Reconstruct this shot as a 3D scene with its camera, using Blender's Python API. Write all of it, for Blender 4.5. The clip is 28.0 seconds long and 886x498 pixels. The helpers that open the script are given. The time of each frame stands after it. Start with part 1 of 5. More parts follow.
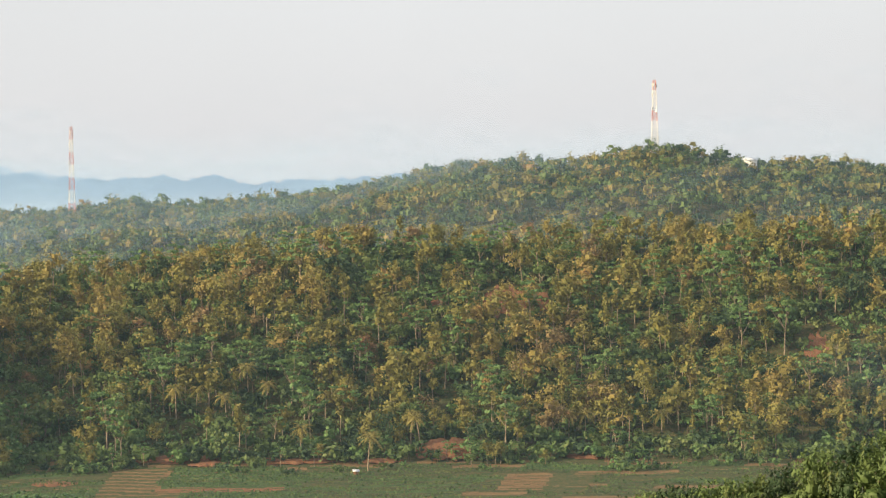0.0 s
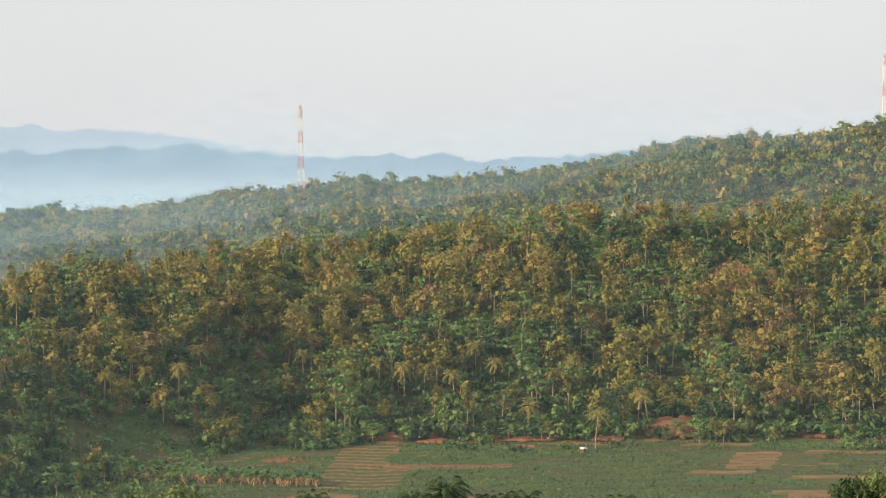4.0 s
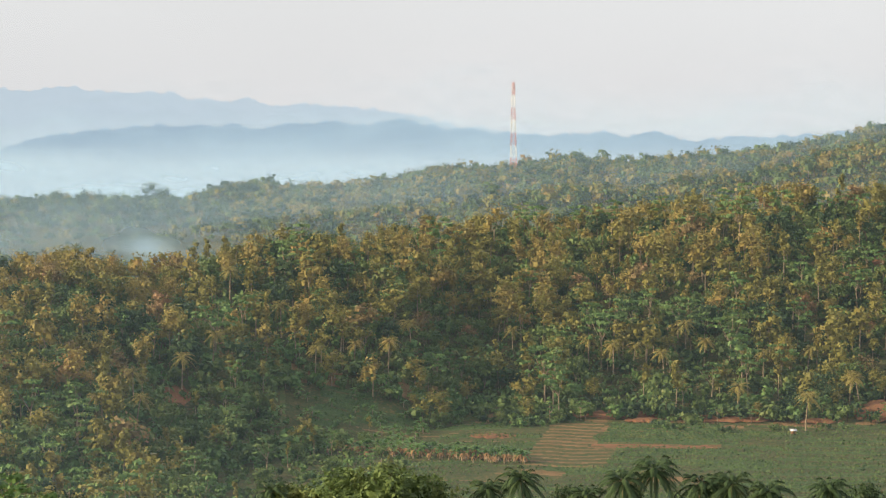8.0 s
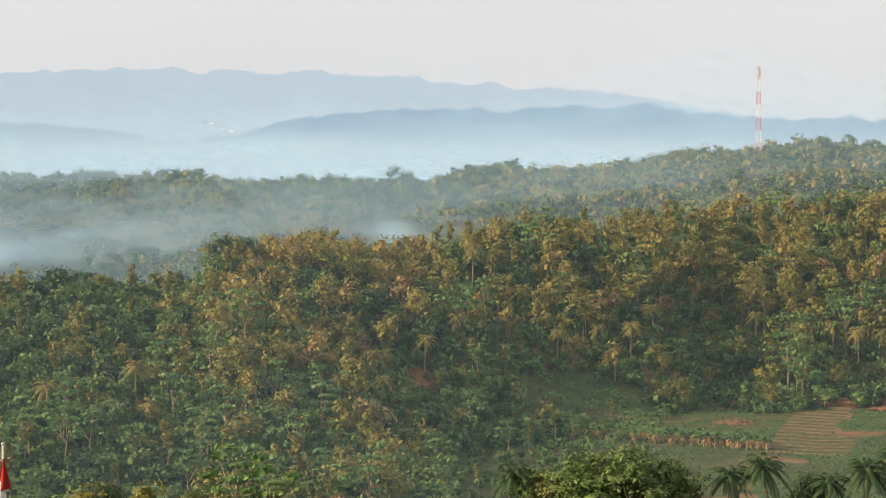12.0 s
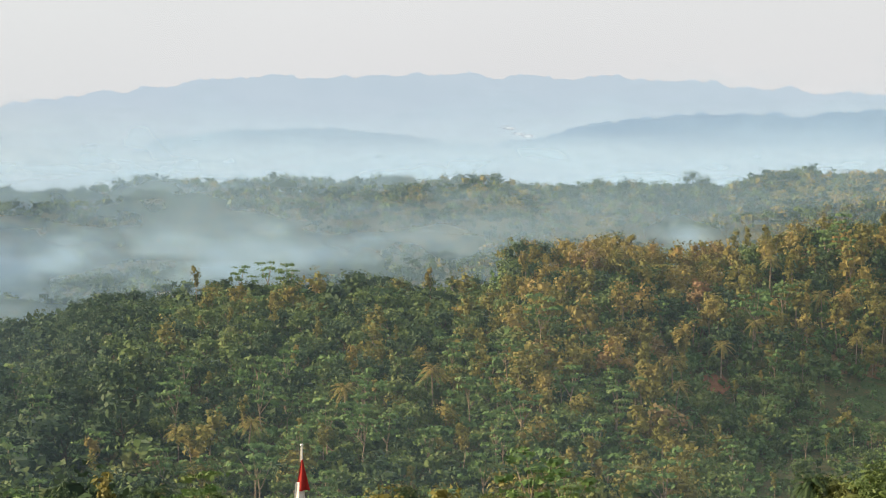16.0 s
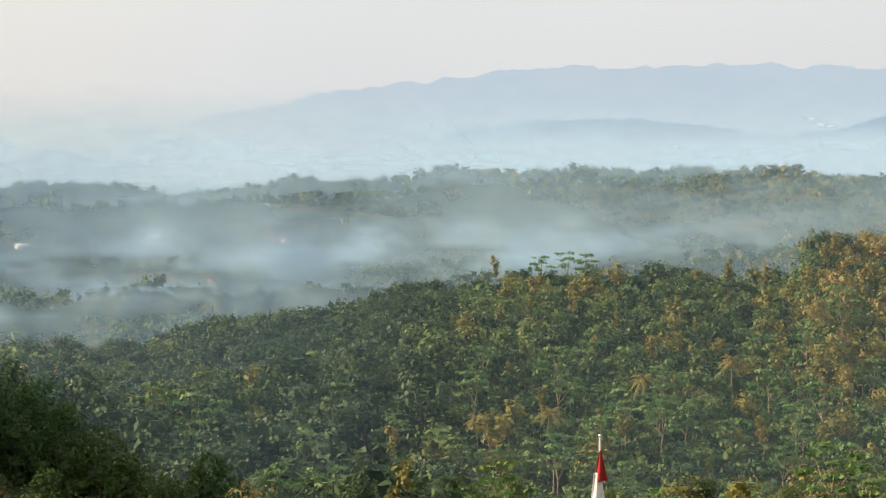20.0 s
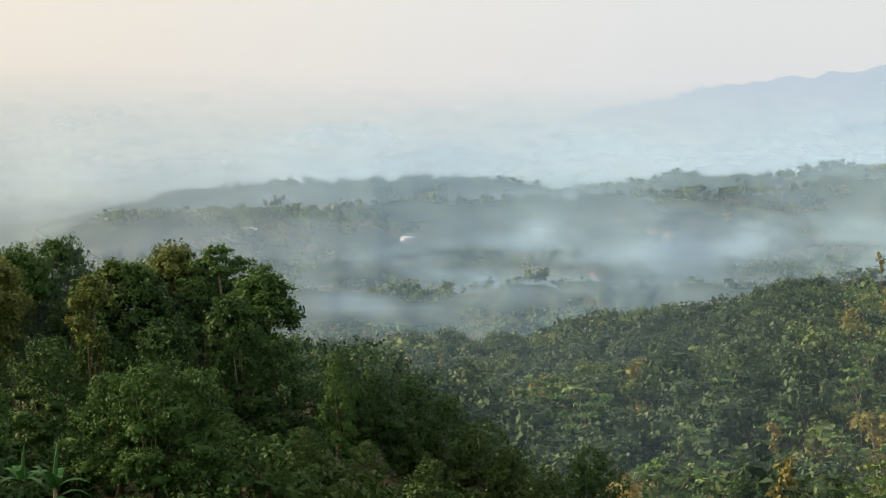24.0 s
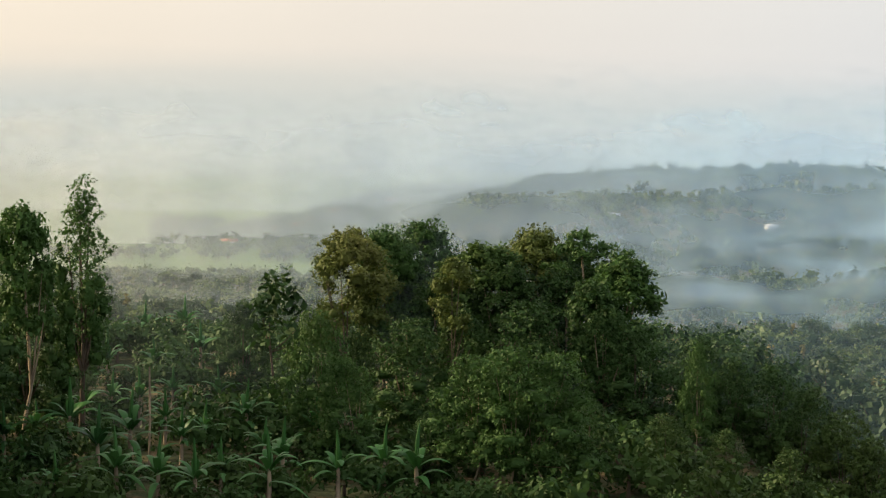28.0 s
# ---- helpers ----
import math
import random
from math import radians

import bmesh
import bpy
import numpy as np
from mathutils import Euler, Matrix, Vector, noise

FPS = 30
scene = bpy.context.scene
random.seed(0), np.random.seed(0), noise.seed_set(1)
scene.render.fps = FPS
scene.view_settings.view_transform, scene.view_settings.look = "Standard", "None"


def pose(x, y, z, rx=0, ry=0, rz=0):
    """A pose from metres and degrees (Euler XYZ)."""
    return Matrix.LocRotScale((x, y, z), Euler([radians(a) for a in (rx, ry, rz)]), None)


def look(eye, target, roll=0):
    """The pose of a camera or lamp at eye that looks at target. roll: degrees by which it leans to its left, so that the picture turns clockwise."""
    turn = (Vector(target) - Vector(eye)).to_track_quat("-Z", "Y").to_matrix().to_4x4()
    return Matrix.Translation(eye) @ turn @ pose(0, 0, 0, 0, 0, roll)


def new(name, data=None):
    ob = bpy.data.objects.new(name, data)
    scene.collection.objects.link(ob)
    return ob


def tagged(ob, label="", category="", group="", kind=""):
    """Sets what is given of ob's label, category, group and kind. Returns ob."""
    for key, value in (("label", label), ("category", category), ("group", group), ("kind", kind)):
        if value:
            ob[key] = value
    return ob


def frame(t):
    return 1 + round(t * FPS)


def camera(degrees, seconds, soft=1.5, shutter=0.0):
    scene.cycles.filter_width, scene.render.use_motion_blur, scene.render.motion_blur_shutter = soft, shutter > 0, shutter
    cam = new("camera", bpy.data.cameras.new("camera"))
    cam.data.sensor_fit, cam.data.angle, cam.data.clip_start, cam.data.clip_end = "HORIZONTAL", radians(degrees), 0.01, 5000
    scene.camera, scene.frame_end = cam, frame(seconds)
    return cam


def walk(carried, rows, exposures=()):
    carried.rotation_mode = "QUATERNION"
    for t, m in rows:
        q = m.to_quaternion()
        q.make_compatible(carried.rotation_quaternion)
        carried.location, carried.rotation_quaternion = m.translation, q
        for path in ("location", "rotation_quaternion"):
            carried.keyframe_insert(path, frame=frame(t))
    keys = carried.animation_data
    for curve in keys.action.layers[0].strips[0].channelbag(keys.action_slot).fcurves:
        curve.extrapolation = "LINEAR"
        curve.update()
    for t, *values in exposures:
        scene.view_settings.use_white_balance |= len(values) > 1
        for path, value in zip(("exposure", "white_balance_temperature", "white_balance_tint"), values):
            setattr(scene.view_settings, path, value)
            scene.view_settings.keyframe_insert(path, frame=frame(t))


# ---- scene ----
# A tripod pan: the eye stays, only the head turns. Seconds, yaw, pitch, roll.
cam = camera(19.0, 28.0, soft=1.25)
EYE = 1.7
ROWS = [
    (0.0, 0.000, -1.354, -0.593),
    (0.5, 0.645, -1.413, -0.566),
    (1.0, 1.387, -1.536, -0.215),
    (1.5, 1.902, -1.654, -0.094),
    (2.0, 2.315, -1.719, -0.063),
    (2.5, 2.882, -1.797, 0.090),
    (3.0, 3.511, -1.832, -0.091),
    (3.5, 4.239, -1.751, -0.554),
    (5.5, 6.624, -2.125, -0.474),
    (6.0, 7.181, -2.194, -0.332),
    (6.5, 7.752, -2.245, -0.194),
    (7.0, 8.412, -2.232, -0.270),
    (7.5, 8.976, -2.240, -0.182),
    (8.0, 9.502, -2.235, -0.140),
    (8.5, 10.000, -2.229, 0.041),
    (9.0, 10.453, -2.217, 0.079),
    (9.5, 11.122, -2.233, 0.094),
    (10.0, 12.006, -2.278, 0.142),
    (10.5, 12.719, -2.305, 0.111),
    (11.0, 13.522, -2.366, 0.037),
    (11.5, 14.110, -2.541, 0.035),
    (13.5, 17.156, -2.399, 0.036),
    (14.0, 17.904, -2.434, 0.145),
    (14.5, 18.660, -2.456, 0.293),
    (15.0, 19.435, -2.469, 0.053),
    (15.5, 20.203, -2.460, 0.002),
    (16.0, 21.173, -2.470, 0.011),
    (16.5, 21.760, -2.453, 0.001),
    (17.0, 22.727, -2.497, 0.018),
    (17.5, 23.529, -2.531, 0.029),
    (18.0, 24.272, -2.541, 0.010),
    (18.5, 25.029, -2.521, -0.272),
    (19.0, 25.797, -2.524, -0.118),
    (19.5, 26.673, -2.596, -0.031),
    (20.0, 27.649, -2.674, -0.002),
    (20.5, 28.346, -2.692, 0.088),
    (21.0, 29.203, -2.675, -0.110),
    (21.5, 30.299, -2.722, 0.079),
    (23.5, 34.671, -2.746, 0.186),
    (24.0, 35.933, -2.800, 0.082),
    (24.5, 37.004, -2.854, 0.122),
    (25.0, 37.970, -2.902, 0.179),
    (25.5, 38.867, -2.934, 0.279),
    (26.0, 39.793, -2.976, 0.272),
    (26.5, 40.678, -3.019, 0.307),
    (27.0, 41.593, -3.095, 0.326),
    (27.5, 42.562, -3.100, 0.563),
    (28.0, 43.814, -3.163, 0.663),
]
walk(cam, [(t, pose(0, 0, EYE, 90 + pitch, -roll, yaw)) for t, yaw, pitch, roll in ROWS])

# ---- light ----
SUN_AZ, SUN_EL = 113.0, 21.0


def toward(az, el=0.0):
    """Unit vector at az degrees to the left of +y and el degrees up."""
    a, e = radians(az), radians(el)
    return Vector((-math.sin(a) * math.cos(e), math.cos(a) * math.cos(e), math.sin(e)))


world = bpy.data.worlds.new("hazy_morning_sky")
scene.world = world
world.use_nodes = True
wn, wl = world.node_tree.nodes, world.node_tree.links
wn.clear()
sky = wn.new("ShaderNodeTexSky")
sky.sky_type, sky.sun_disc = "NISHITA", False
sky.sun_elevation, sky.sun_rotation = radians(SUN_EL), radians(-SUN_AZ)
sky.dust_density = 4.0
bg_sky = wn.new("ShaderNodeBackground")
bg_sky.inputs["Strength"].default_value = 0.04
wl.new(sky.outputs[0], bg_sky.inputs["Color"])
# high thin haze: cool white, creamy towards the sun
coord = wn.new("ShaderNodeTexCoord")
dot = wn.new("ShaderNodeVectorMath")
dot.operation = "DOT_PRODUCT"
dot.inputs[1].default_value = toward(SUN_AZ, 10)
wl.new(coord.outputs["Generated"], dot.inputs[0])
ramp = wn.new("ShaderNodeValToRGB")
wl.new(dot.outputs["Value"], ramp.inputs[0])
ramp.color_ramp.elements[0].position, ramp.color_ramp.elements[0].color = 0.0, (0.695, 0.693, 0.705, 1)
ramp.color_ramp.elements[1].position, ramp.color_ramp.elements[1].color = 1.0, (0.92, 0.74, 0.54, 1)
e = ramp.color_ramp.elements.new(0.15)
e.color = (0.69, 0.70, 0.71, 1)
e = ramp.color_ramp.elements.new(0.50)
e.color = (0.82, 0.73, 0.61, 1)
puff = wn.new("ShaderNodeTexNoise")
puff.inputs["Scale"].default_value, puff.inputs["Detail"].default_value = 5.0, 4.0
wl.new(coord.outputs["Generated"], puff.inputs["Vector"])
puffs = wn.new("ShaderNodeMapRange")
puffs.inputs["To Min"].default_value, puffs.inputs["To Max"].default_value = 0.98, 1.11
wl.new(puff.outputs["Fac"], puffs.inputs["Value"])
bg_haze = wn.new("ShaderNodeBackground")
wl.new(ramp.outputs[0], bg_haze.inputs["Color"])
wl.new(puffs.outputs[0], bg_haze.inputs["Strength"])
add = wn.new("ShaderNodeAddShader")
wl.new(bg_sky.outputs[0], add.inputs[0])
wl.new(bg_haze.outputs[0], add.inputs[1])
wout = wn.new("ShaderNodeOutputWorld")
wl.new(add.outputs[0], wout.inputs["Surface"])

sun = new("sun", bpy.data.lights.new("sun", "SUN"))
sun.data.energy, sun.data.angle, sun.data.color = 7.0, radians(1.5), (1.0, 0.81, 0.51)
sun.matrix_world = look(toward(SUN_AZ, SUN_EL) * 100, (0, 0, 0))
scene.view_settings.exposure = 0.0
scene.cycles.transparent_max_bounces = 24


# ---- materials ----
def material(name, rough=0.8):
    m = bpy.data.materials.new(name)
    m.use_nodes = True
    b = m.node_tree.nodes["Principled BSDF"]
    b.inputs["Roughness"].default_value = rough
    b.inputs["Specular IOR Level"].default_value = 0.2
    return m, m.node_tree.nodes, m.node_tree.links, b


def mixed(n, l, fac, a, b):
    """Node output of a colour mix; a and b are colours or sockets."""
    x = n.new("ShaderNodeMix")
    x.data_type = "RGBA"
    for i, v in ((6, a), (7, b)):
        if hasattr(v, "is_linked"):
            l.new(v, x.inputs[i])
        else:
            x.inputs[i].default_value = (*v, 1)
    if hasattr(fac, "is_linked"):
        l.new(fac, x.inputs[0])
    else:
        x.inputs[0].default_value = fac
    return x.outputs[2]


def noise_of(n, l, scale, detail=3.0, lo=0.35, hi=0.65):
    g = n.new("ShaderNodeNewGeometry")
    t = n.new("ShaderNodeTexNoise")
    t.inputs["Scale"].default_value, t.inputs["Detail"].default_value = scale, detail
    l.new(g.outputs["Position"], t.inputs["Vector"])
    r = n.new("ShaderNodeMapRange")
    r.inputs["From Min"].default_value, r.inputs["From Max"].default_value = lo, hi
    l.new(t.outputs["Fac"], r.inputs["Value"])
    return r.outputs[0]


def leaf_material(name, dark, light, tint, gloss=0.55, clump=0.35, sheer=0.2):
    """Foliage: leaf to leaf, clump to clump and tree to tree differences; light passes through the blades."""
    m, n, l, b = material(name, gloss)
    g = n.new("ShaderNodeNewGeometry")
    soft_dark = [0.55 * a + 0.45 * b_ for a, b_ in zip(dark, light)]
    soft_light = [0.4 * a + 0.6 * b_ for a, b_ in zip(dark, light)]
    c = mixed(n, l, g.outputs["Random Per Island"], soft_dark, soft_light)
    c = mixed(n, l, noise_of(n, l, 0.075, 1.0, 0.52, 0.66), c, [v * 0.8 for v in dark])
    c = mixed(n, l, noise_of(n, l, clump, 2.0), c, light)
    c2 = mixed(n, l, noise_of(n, l, 0.10, 1.0, 0.56, 0.76), c, tint)
    l.new(c2, b.inputs["Base Color"])
    t = n.new("ShaderNodeBsdfTranslucent")
    l.new(c2, t.inputs["Color"])
    s = n.new("ShaderNodeMixShader")
    s.inputs[0].default_value = sheer
    l.new(b.outputs[0], s.inputs[1])
    l.new(t.outputs[0], s.inputs[2])
    l.new(s.outputs[0], n["Material Output"].inputs["Surface"])
    return m


def earth_material(name, a, b_, c, scale=0.12):
    m, n, l, b = material(name, 0.95)
    col = mixed(n, l, noise_of(n, l, scale, 5.0), a, b_)
    col = mixed(n, l, noise_of(n, l, scale * 6, 4.0, 0.5, 0.75), col, c)
    l.new(col, b.inputs["Base Color"])
    bump = n.new("ShaderNodeBump")
    bump.inputs["Distance"].default_value = 0.4
    l.new(noise_of(n, l, 1.4, 4.0, 0.0, 1.0), bump.inputs["Height"])
    l.new(bump.outputs[0], b.inputs["Normal"])
    return m


def plain_material(name, col, rough=0.6, metal=0.0, dirt=0.7, scale=0.8):
    m, n, l, b = material(name, rough)
    b.inputs["Metallic"].default_value = metal
    l.new(mixed(n, l, noise_of(n, l, scale, 5.0), col, [v * dirt for v in col]), b.inputs["Base Color"])
    return m


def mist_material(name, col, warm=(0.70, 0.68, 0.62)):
    """Sheet of mist or smoke: normals set upright to take sky light however it faces; the rest shows through, by its
    own density.
    """
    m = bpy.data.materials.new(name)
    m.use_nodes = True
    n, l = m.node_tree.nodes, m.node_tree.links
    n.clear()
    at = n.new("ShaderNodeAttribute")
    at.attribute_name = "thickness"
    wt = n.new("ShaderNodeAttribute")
    wt.attribute_name = "sunward_tint"
    # Blue scatter and the warm glow towards the sun are put into this colour.
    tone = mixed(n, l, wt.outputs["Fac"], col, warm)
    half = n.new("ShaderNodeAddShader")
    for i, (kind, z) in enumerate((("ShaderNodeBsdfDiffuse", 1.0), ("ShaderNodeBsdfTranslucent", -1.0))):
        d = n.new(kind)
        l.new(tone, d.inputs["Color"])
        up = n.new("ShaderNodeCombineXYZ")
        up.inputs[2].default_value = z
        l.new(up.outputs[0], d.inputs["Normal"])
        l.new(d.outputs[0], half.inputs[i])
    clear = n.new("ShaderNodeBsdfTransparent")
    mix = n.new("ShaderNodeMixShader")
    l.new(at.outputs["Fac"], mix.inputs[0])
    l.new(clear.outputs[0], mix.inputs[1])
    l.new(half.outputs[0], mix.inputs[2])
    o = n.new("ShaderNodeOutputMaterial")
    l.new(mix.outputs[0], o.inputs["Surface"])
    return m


def distance_glow_material(name, a, b_, airy=False):
    """Plain far distance with the haze put in as its own glow; airy: thins out by its own density."""
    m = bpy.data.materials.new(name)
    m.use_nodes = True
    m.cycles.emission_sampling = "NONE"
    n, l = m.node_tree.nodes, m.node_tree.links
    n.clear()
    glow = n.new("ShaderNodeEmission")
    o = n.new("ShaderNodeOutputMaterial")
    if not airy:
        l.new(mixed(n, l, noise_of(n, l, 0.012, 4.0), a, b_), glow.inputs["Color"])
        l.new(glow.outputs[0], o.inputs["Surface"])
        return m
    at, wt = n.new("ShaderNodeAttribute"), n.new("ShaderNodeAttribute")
    at.attribute_name, wt.attribute_name = "thickness", "sunward_tint"
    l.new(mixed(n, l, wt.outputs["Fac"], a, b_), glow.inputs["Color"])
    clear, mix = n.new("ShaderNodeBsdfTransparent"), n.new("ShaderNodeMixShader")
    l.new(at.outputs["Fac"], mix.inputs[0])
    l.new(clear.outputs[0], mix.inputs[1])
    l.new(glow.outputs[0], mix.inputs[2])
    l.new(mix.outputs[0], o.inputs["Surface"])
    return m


LEAF_TEAK = leaf_material("leaf_teak", (0.122, 0.129, 0.033), (0.216, 0.199, 0.056), (0.289, 0.219, 0.069))
LEAF_GOLD = leaf_material("leaf_gold", (0.184, 0.164, 0.047), (0.295, 0.238, 0.073), (0.345, 0.227, 0.086))
LEAF_DARK = leaf_material("leaf_dark", (0.03, 0.062, 0.031), (0.058, 0.097, 0.043), (0.076, 0.107, 0.046))
LEAF_GREEN = leaf_material("leaf_green", (0.073, 0.127, 0.042), (0.128, 0.18, 0.06), (0.171, 0.187, 0.065))
LEAF_BROWN = leaf_material("leaf_brown", (0.17, 0.125, 0.06), (0.25, 0.185, 0.085), (0.30, 0.17, 0.09))
LEAF_FRESH = leaf_material("leaf_fresh", (0.068, 0.145, 0.046), (0.13, 0.214, 0.072), (0.153, 0.204, 0.069))
LEAF_RUST = leaf_material("leaf_rust", (0.22, 0.095, 0.035), (0.32, 0.15, 0.055), (0.28, 0.14, 0.05))
LEAF_PALM = leaf_material("leaf_palm", (0.135, 0.14, 0.039), (0.28, 0.234, 0.073), (0.343, 0.243, 0.086))
LEAF_BANANA = leaf_material("leaf_banana", (0.05, 0.12, 0.032), (0.11, 0.20, 0.05), (0.14, 0.21, 0.06), 0.45)
# Darker copy for the near hillside: the plants' shade is put into the colour.
LEAF_BANANA_SHADED = leaf_material("leaf_banana_shaded", (0.025, 0.094, 0.023), (0.052, 0.158, 0.037), (0.068, 0.168, 0.046), 0.45)
LEAF_DRY = leaf_material("leaf_dry", (0.20, 0.11, 0.05), (0.34, 0.20, 0.10), (0.30, 0.14, 0.07))
LEAF_CROP = leaf_material("leaf_crop", (0.04, 0.077, 0.025), (0.077, 0.125, 0.037), (0.125, 0.138, 0.045))
LEAF_NEAR = leaf_material("leaf_near", (0.021, 0.055, 0.014), (0.045, 0.094, 0.022), (0.061, 0.101, 0.022), 0.65, 1.2)
# Paler and yellower leaves; on the dome crowns they stand in for caught sunlight.
LEAF_NEAR_PALE_LIT = leaf_material("leaf_near_pale_lit", (0.03, 0.077, 0.018), (0.06, 0.123, 0.027), (0.077, 0.127, 0.028), 0.65, 1.2)
LEAF_NEAR_YELLOW_LIT = leaf_material("leaf_near_yellow_lit", (0.061, 0.094, 0.021), (0.121, 0.154, 0.034), (0.176, 0.176, 0.043), 0.6, 1.2)
BARK = plain_material("pale_bark", (0.34, 0.27, 0.19), 0.9, 0, 0.55, 1.5)
BARK_DARK = plain_material("dark_bark", (0.13, 0.10, 0.07), 0.9, 0, 0.6, 1.5)
GROUND = earth_material("forest_ground", (0.040, 0.055, 0.020), (0.075, 0.075, 0.030), (0.16, 0.10, 0.05))
SOIL = earth_material("red_soil", (0.165, 0.068, 0.036), (0.22, 0.10, 0.055), (0.09, 0.10, 0.035), 0.25)
TILLED = earth_material("tilled_soil", (0.145, 0.085, 0.04), (0.21, 0.125, 0.06), (0.07, 0.085, 0.03), 0.2)
GRASS = earth_material("rough_grass", (0.036, 0.060, 0.018), (0.068, 0.072, 0.026), (0.16, 0.095, 0.042), 0.16)
LEAFY = earth_material("planted_bed", (0.034, 0.055, 0.018), (0.050, 0.064, 0.022), (0.13, 0.08, 0.04), 0.2)
DARK_BED = earth_material("dense_bed", (0.04, 0.075, 0.025), (0.06, 0.10, 0.03), (0.09, 0.10, 0.04), 0.2)
MEADOW = earth_material("scrubby_meadow", (0.060, 0.090, 0.026), (0.095, 0.105, 0.034), (0.21, 0.115, 0.05), 0.1)
PADDY = earth_material("paddy_field", (0.10, 0.17, 0.06), (0.13, 0.20, 0.07), (0.11, 0.14, 0.06), 0.01)
WHITE = plain_material("white_paint", (0.80, 0.78, 0.74), 0.5, 0, 0.85)
RED = plain_material("red_paint", (0.62, 0.22, 0.14), 0.5, 0, 0.8)
STEEL = plain_material("galvanised_steel", (0.55, 0.56, 0.57), 0.4, 0.8, 0.8)
ROOF_TIN = plain_material("tin_roof", (0.70, 0.72, 0.76), 0.4, 0.3, 0.8)
ROOF_TILE = plain_material("clay_tile", (0.36, 0.15, 0.09), 0.85, 0, 0.7)
WOOD = plain_material("weathered_wood", (0.28, 0.17, 0.10), 0.9, 0, 0.6)
CLOTH_RED = plain_material("red_cloth", (0.37, 0.035, 0.03), 0.85, 0, 0.8)
CLOTH_WHITE = plain_material("white_cloth", (0.80, 0.78, 0.75), 0.85, 0, 0.9)
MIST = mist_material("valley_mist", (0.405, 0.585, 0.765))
AIRY_WHITE = mist_material("airy_white", (0.86, 0.87, 0.88))
# Emission in haze colours: the veil of far air is painted into these.
RANGE_FAR = distance_glow_material("range_glow_hazy_blue", (0.515, 0.612, 0.695), (0.535, 0.628, 0.708))
RANGE_MID = distance_glow_material("hills_glow_hazy_blue", (0.335, 0.450, 0.560), (0.365, 0.480, 0.585))
RANGE_LOW = distance_glow_material("low_hill_glow_hazy_blue", (0.40, 0.515, 0.60), (0.43, 0.54, 0.62))
FAR_HAZE_GLOW = distance_glow_material("haze_glow_over_the_far_plain", (0.585, 0.690, 0.745), (0.63, 0.660, 0.615), True)

# ---- the lie of the land: az degrees to the left of +y, r metres from the eye ----
RNG = np.random.default_rng(7)


def waves(seed, n, lo, hi):
    g = np.random.default_rng(seed)
    k = np.exp(g.uniform(np.log(lo), np.log(hi), n))
    a = g.uniform(0, 2 * np.pi, n)
    return np.stack([2 * np.pi / k * np.cos(a), 2 * np.pi / k * np.sin(a), g.uniform(0, 6.28, n), k / hi], 1)


BUMPS, ROLLS = waves(3, 24, 25, 120), waves(5, 16, 200, 700)


def swell(w, x, y):
    return sum(a * np.sin(kx * x + ky * y + p) for kx, ky, p, a in w) / np.sqrt((w[:, 3] ** 2).sum() / 2)


def line(az, *pairs):
    xs, ys = zip(*pairs)
    return np.interp(az, xs, ys)


def foot_r(az):
    return line(az, (-60, 870), (9, 865), (10.5, 800), (13, 765), (14.5, 715), (20, 600), (24, 560), (90, 560))


def crest_r(az):
    return foot_r(az) + line(az, (-60, 215), (9, 215), (20, 300), (24, 340), (60, 360))


def crest_el(az):
    """Skyline of the near wooded ridge, degrees."""
    return line(az, (-40, -0.6), (-9.5, -0.70), (-3.2, -0.88), (1, -0.92), (3.5, -0.96), (4.7, -1.05), (5.9, -1.21), (7.1, -1.38), (8.3, -1.44), (9.5, -1.57), (10.7, -1.62), (11.4, -1.80), (12.0, -1.65), (13.1, -1.70),
                (13.7, -1.92), (14.2, -1.96), (15.0, -2.26), (15.9, -2.42), (16.4, -2.35), (16.8, -2.18), (17.9, -2.12), (18.9, -2.42), (19.4, -2.24), (19.75, -2.26), (20.1, -2.94), (20.8, -3.07),
                (21.8, -3.01), (23.1, -2.89), (23.9, -3.05), (25.8, -2.90), (27.0, -3.12), (28.4, -3.05), (29.1, -3.36), (29.8, -3.58), (31.0, -3.63), (32.2, -3.80), (33.2, -4.0), (34.2, -4.40), (35.3, -4.44), (36.2, -4.33), (38.3, -4.50), (39, -4.64), (43, -4.5), (47, -4.05), (53, -4.0), (70, -4.2))


def hill_r(az):
    return line(az, (-40, 1500), (-5, 1500), (8, 1620), (16, 1780), (22, 1950), (36, 2050), (60, 2100))


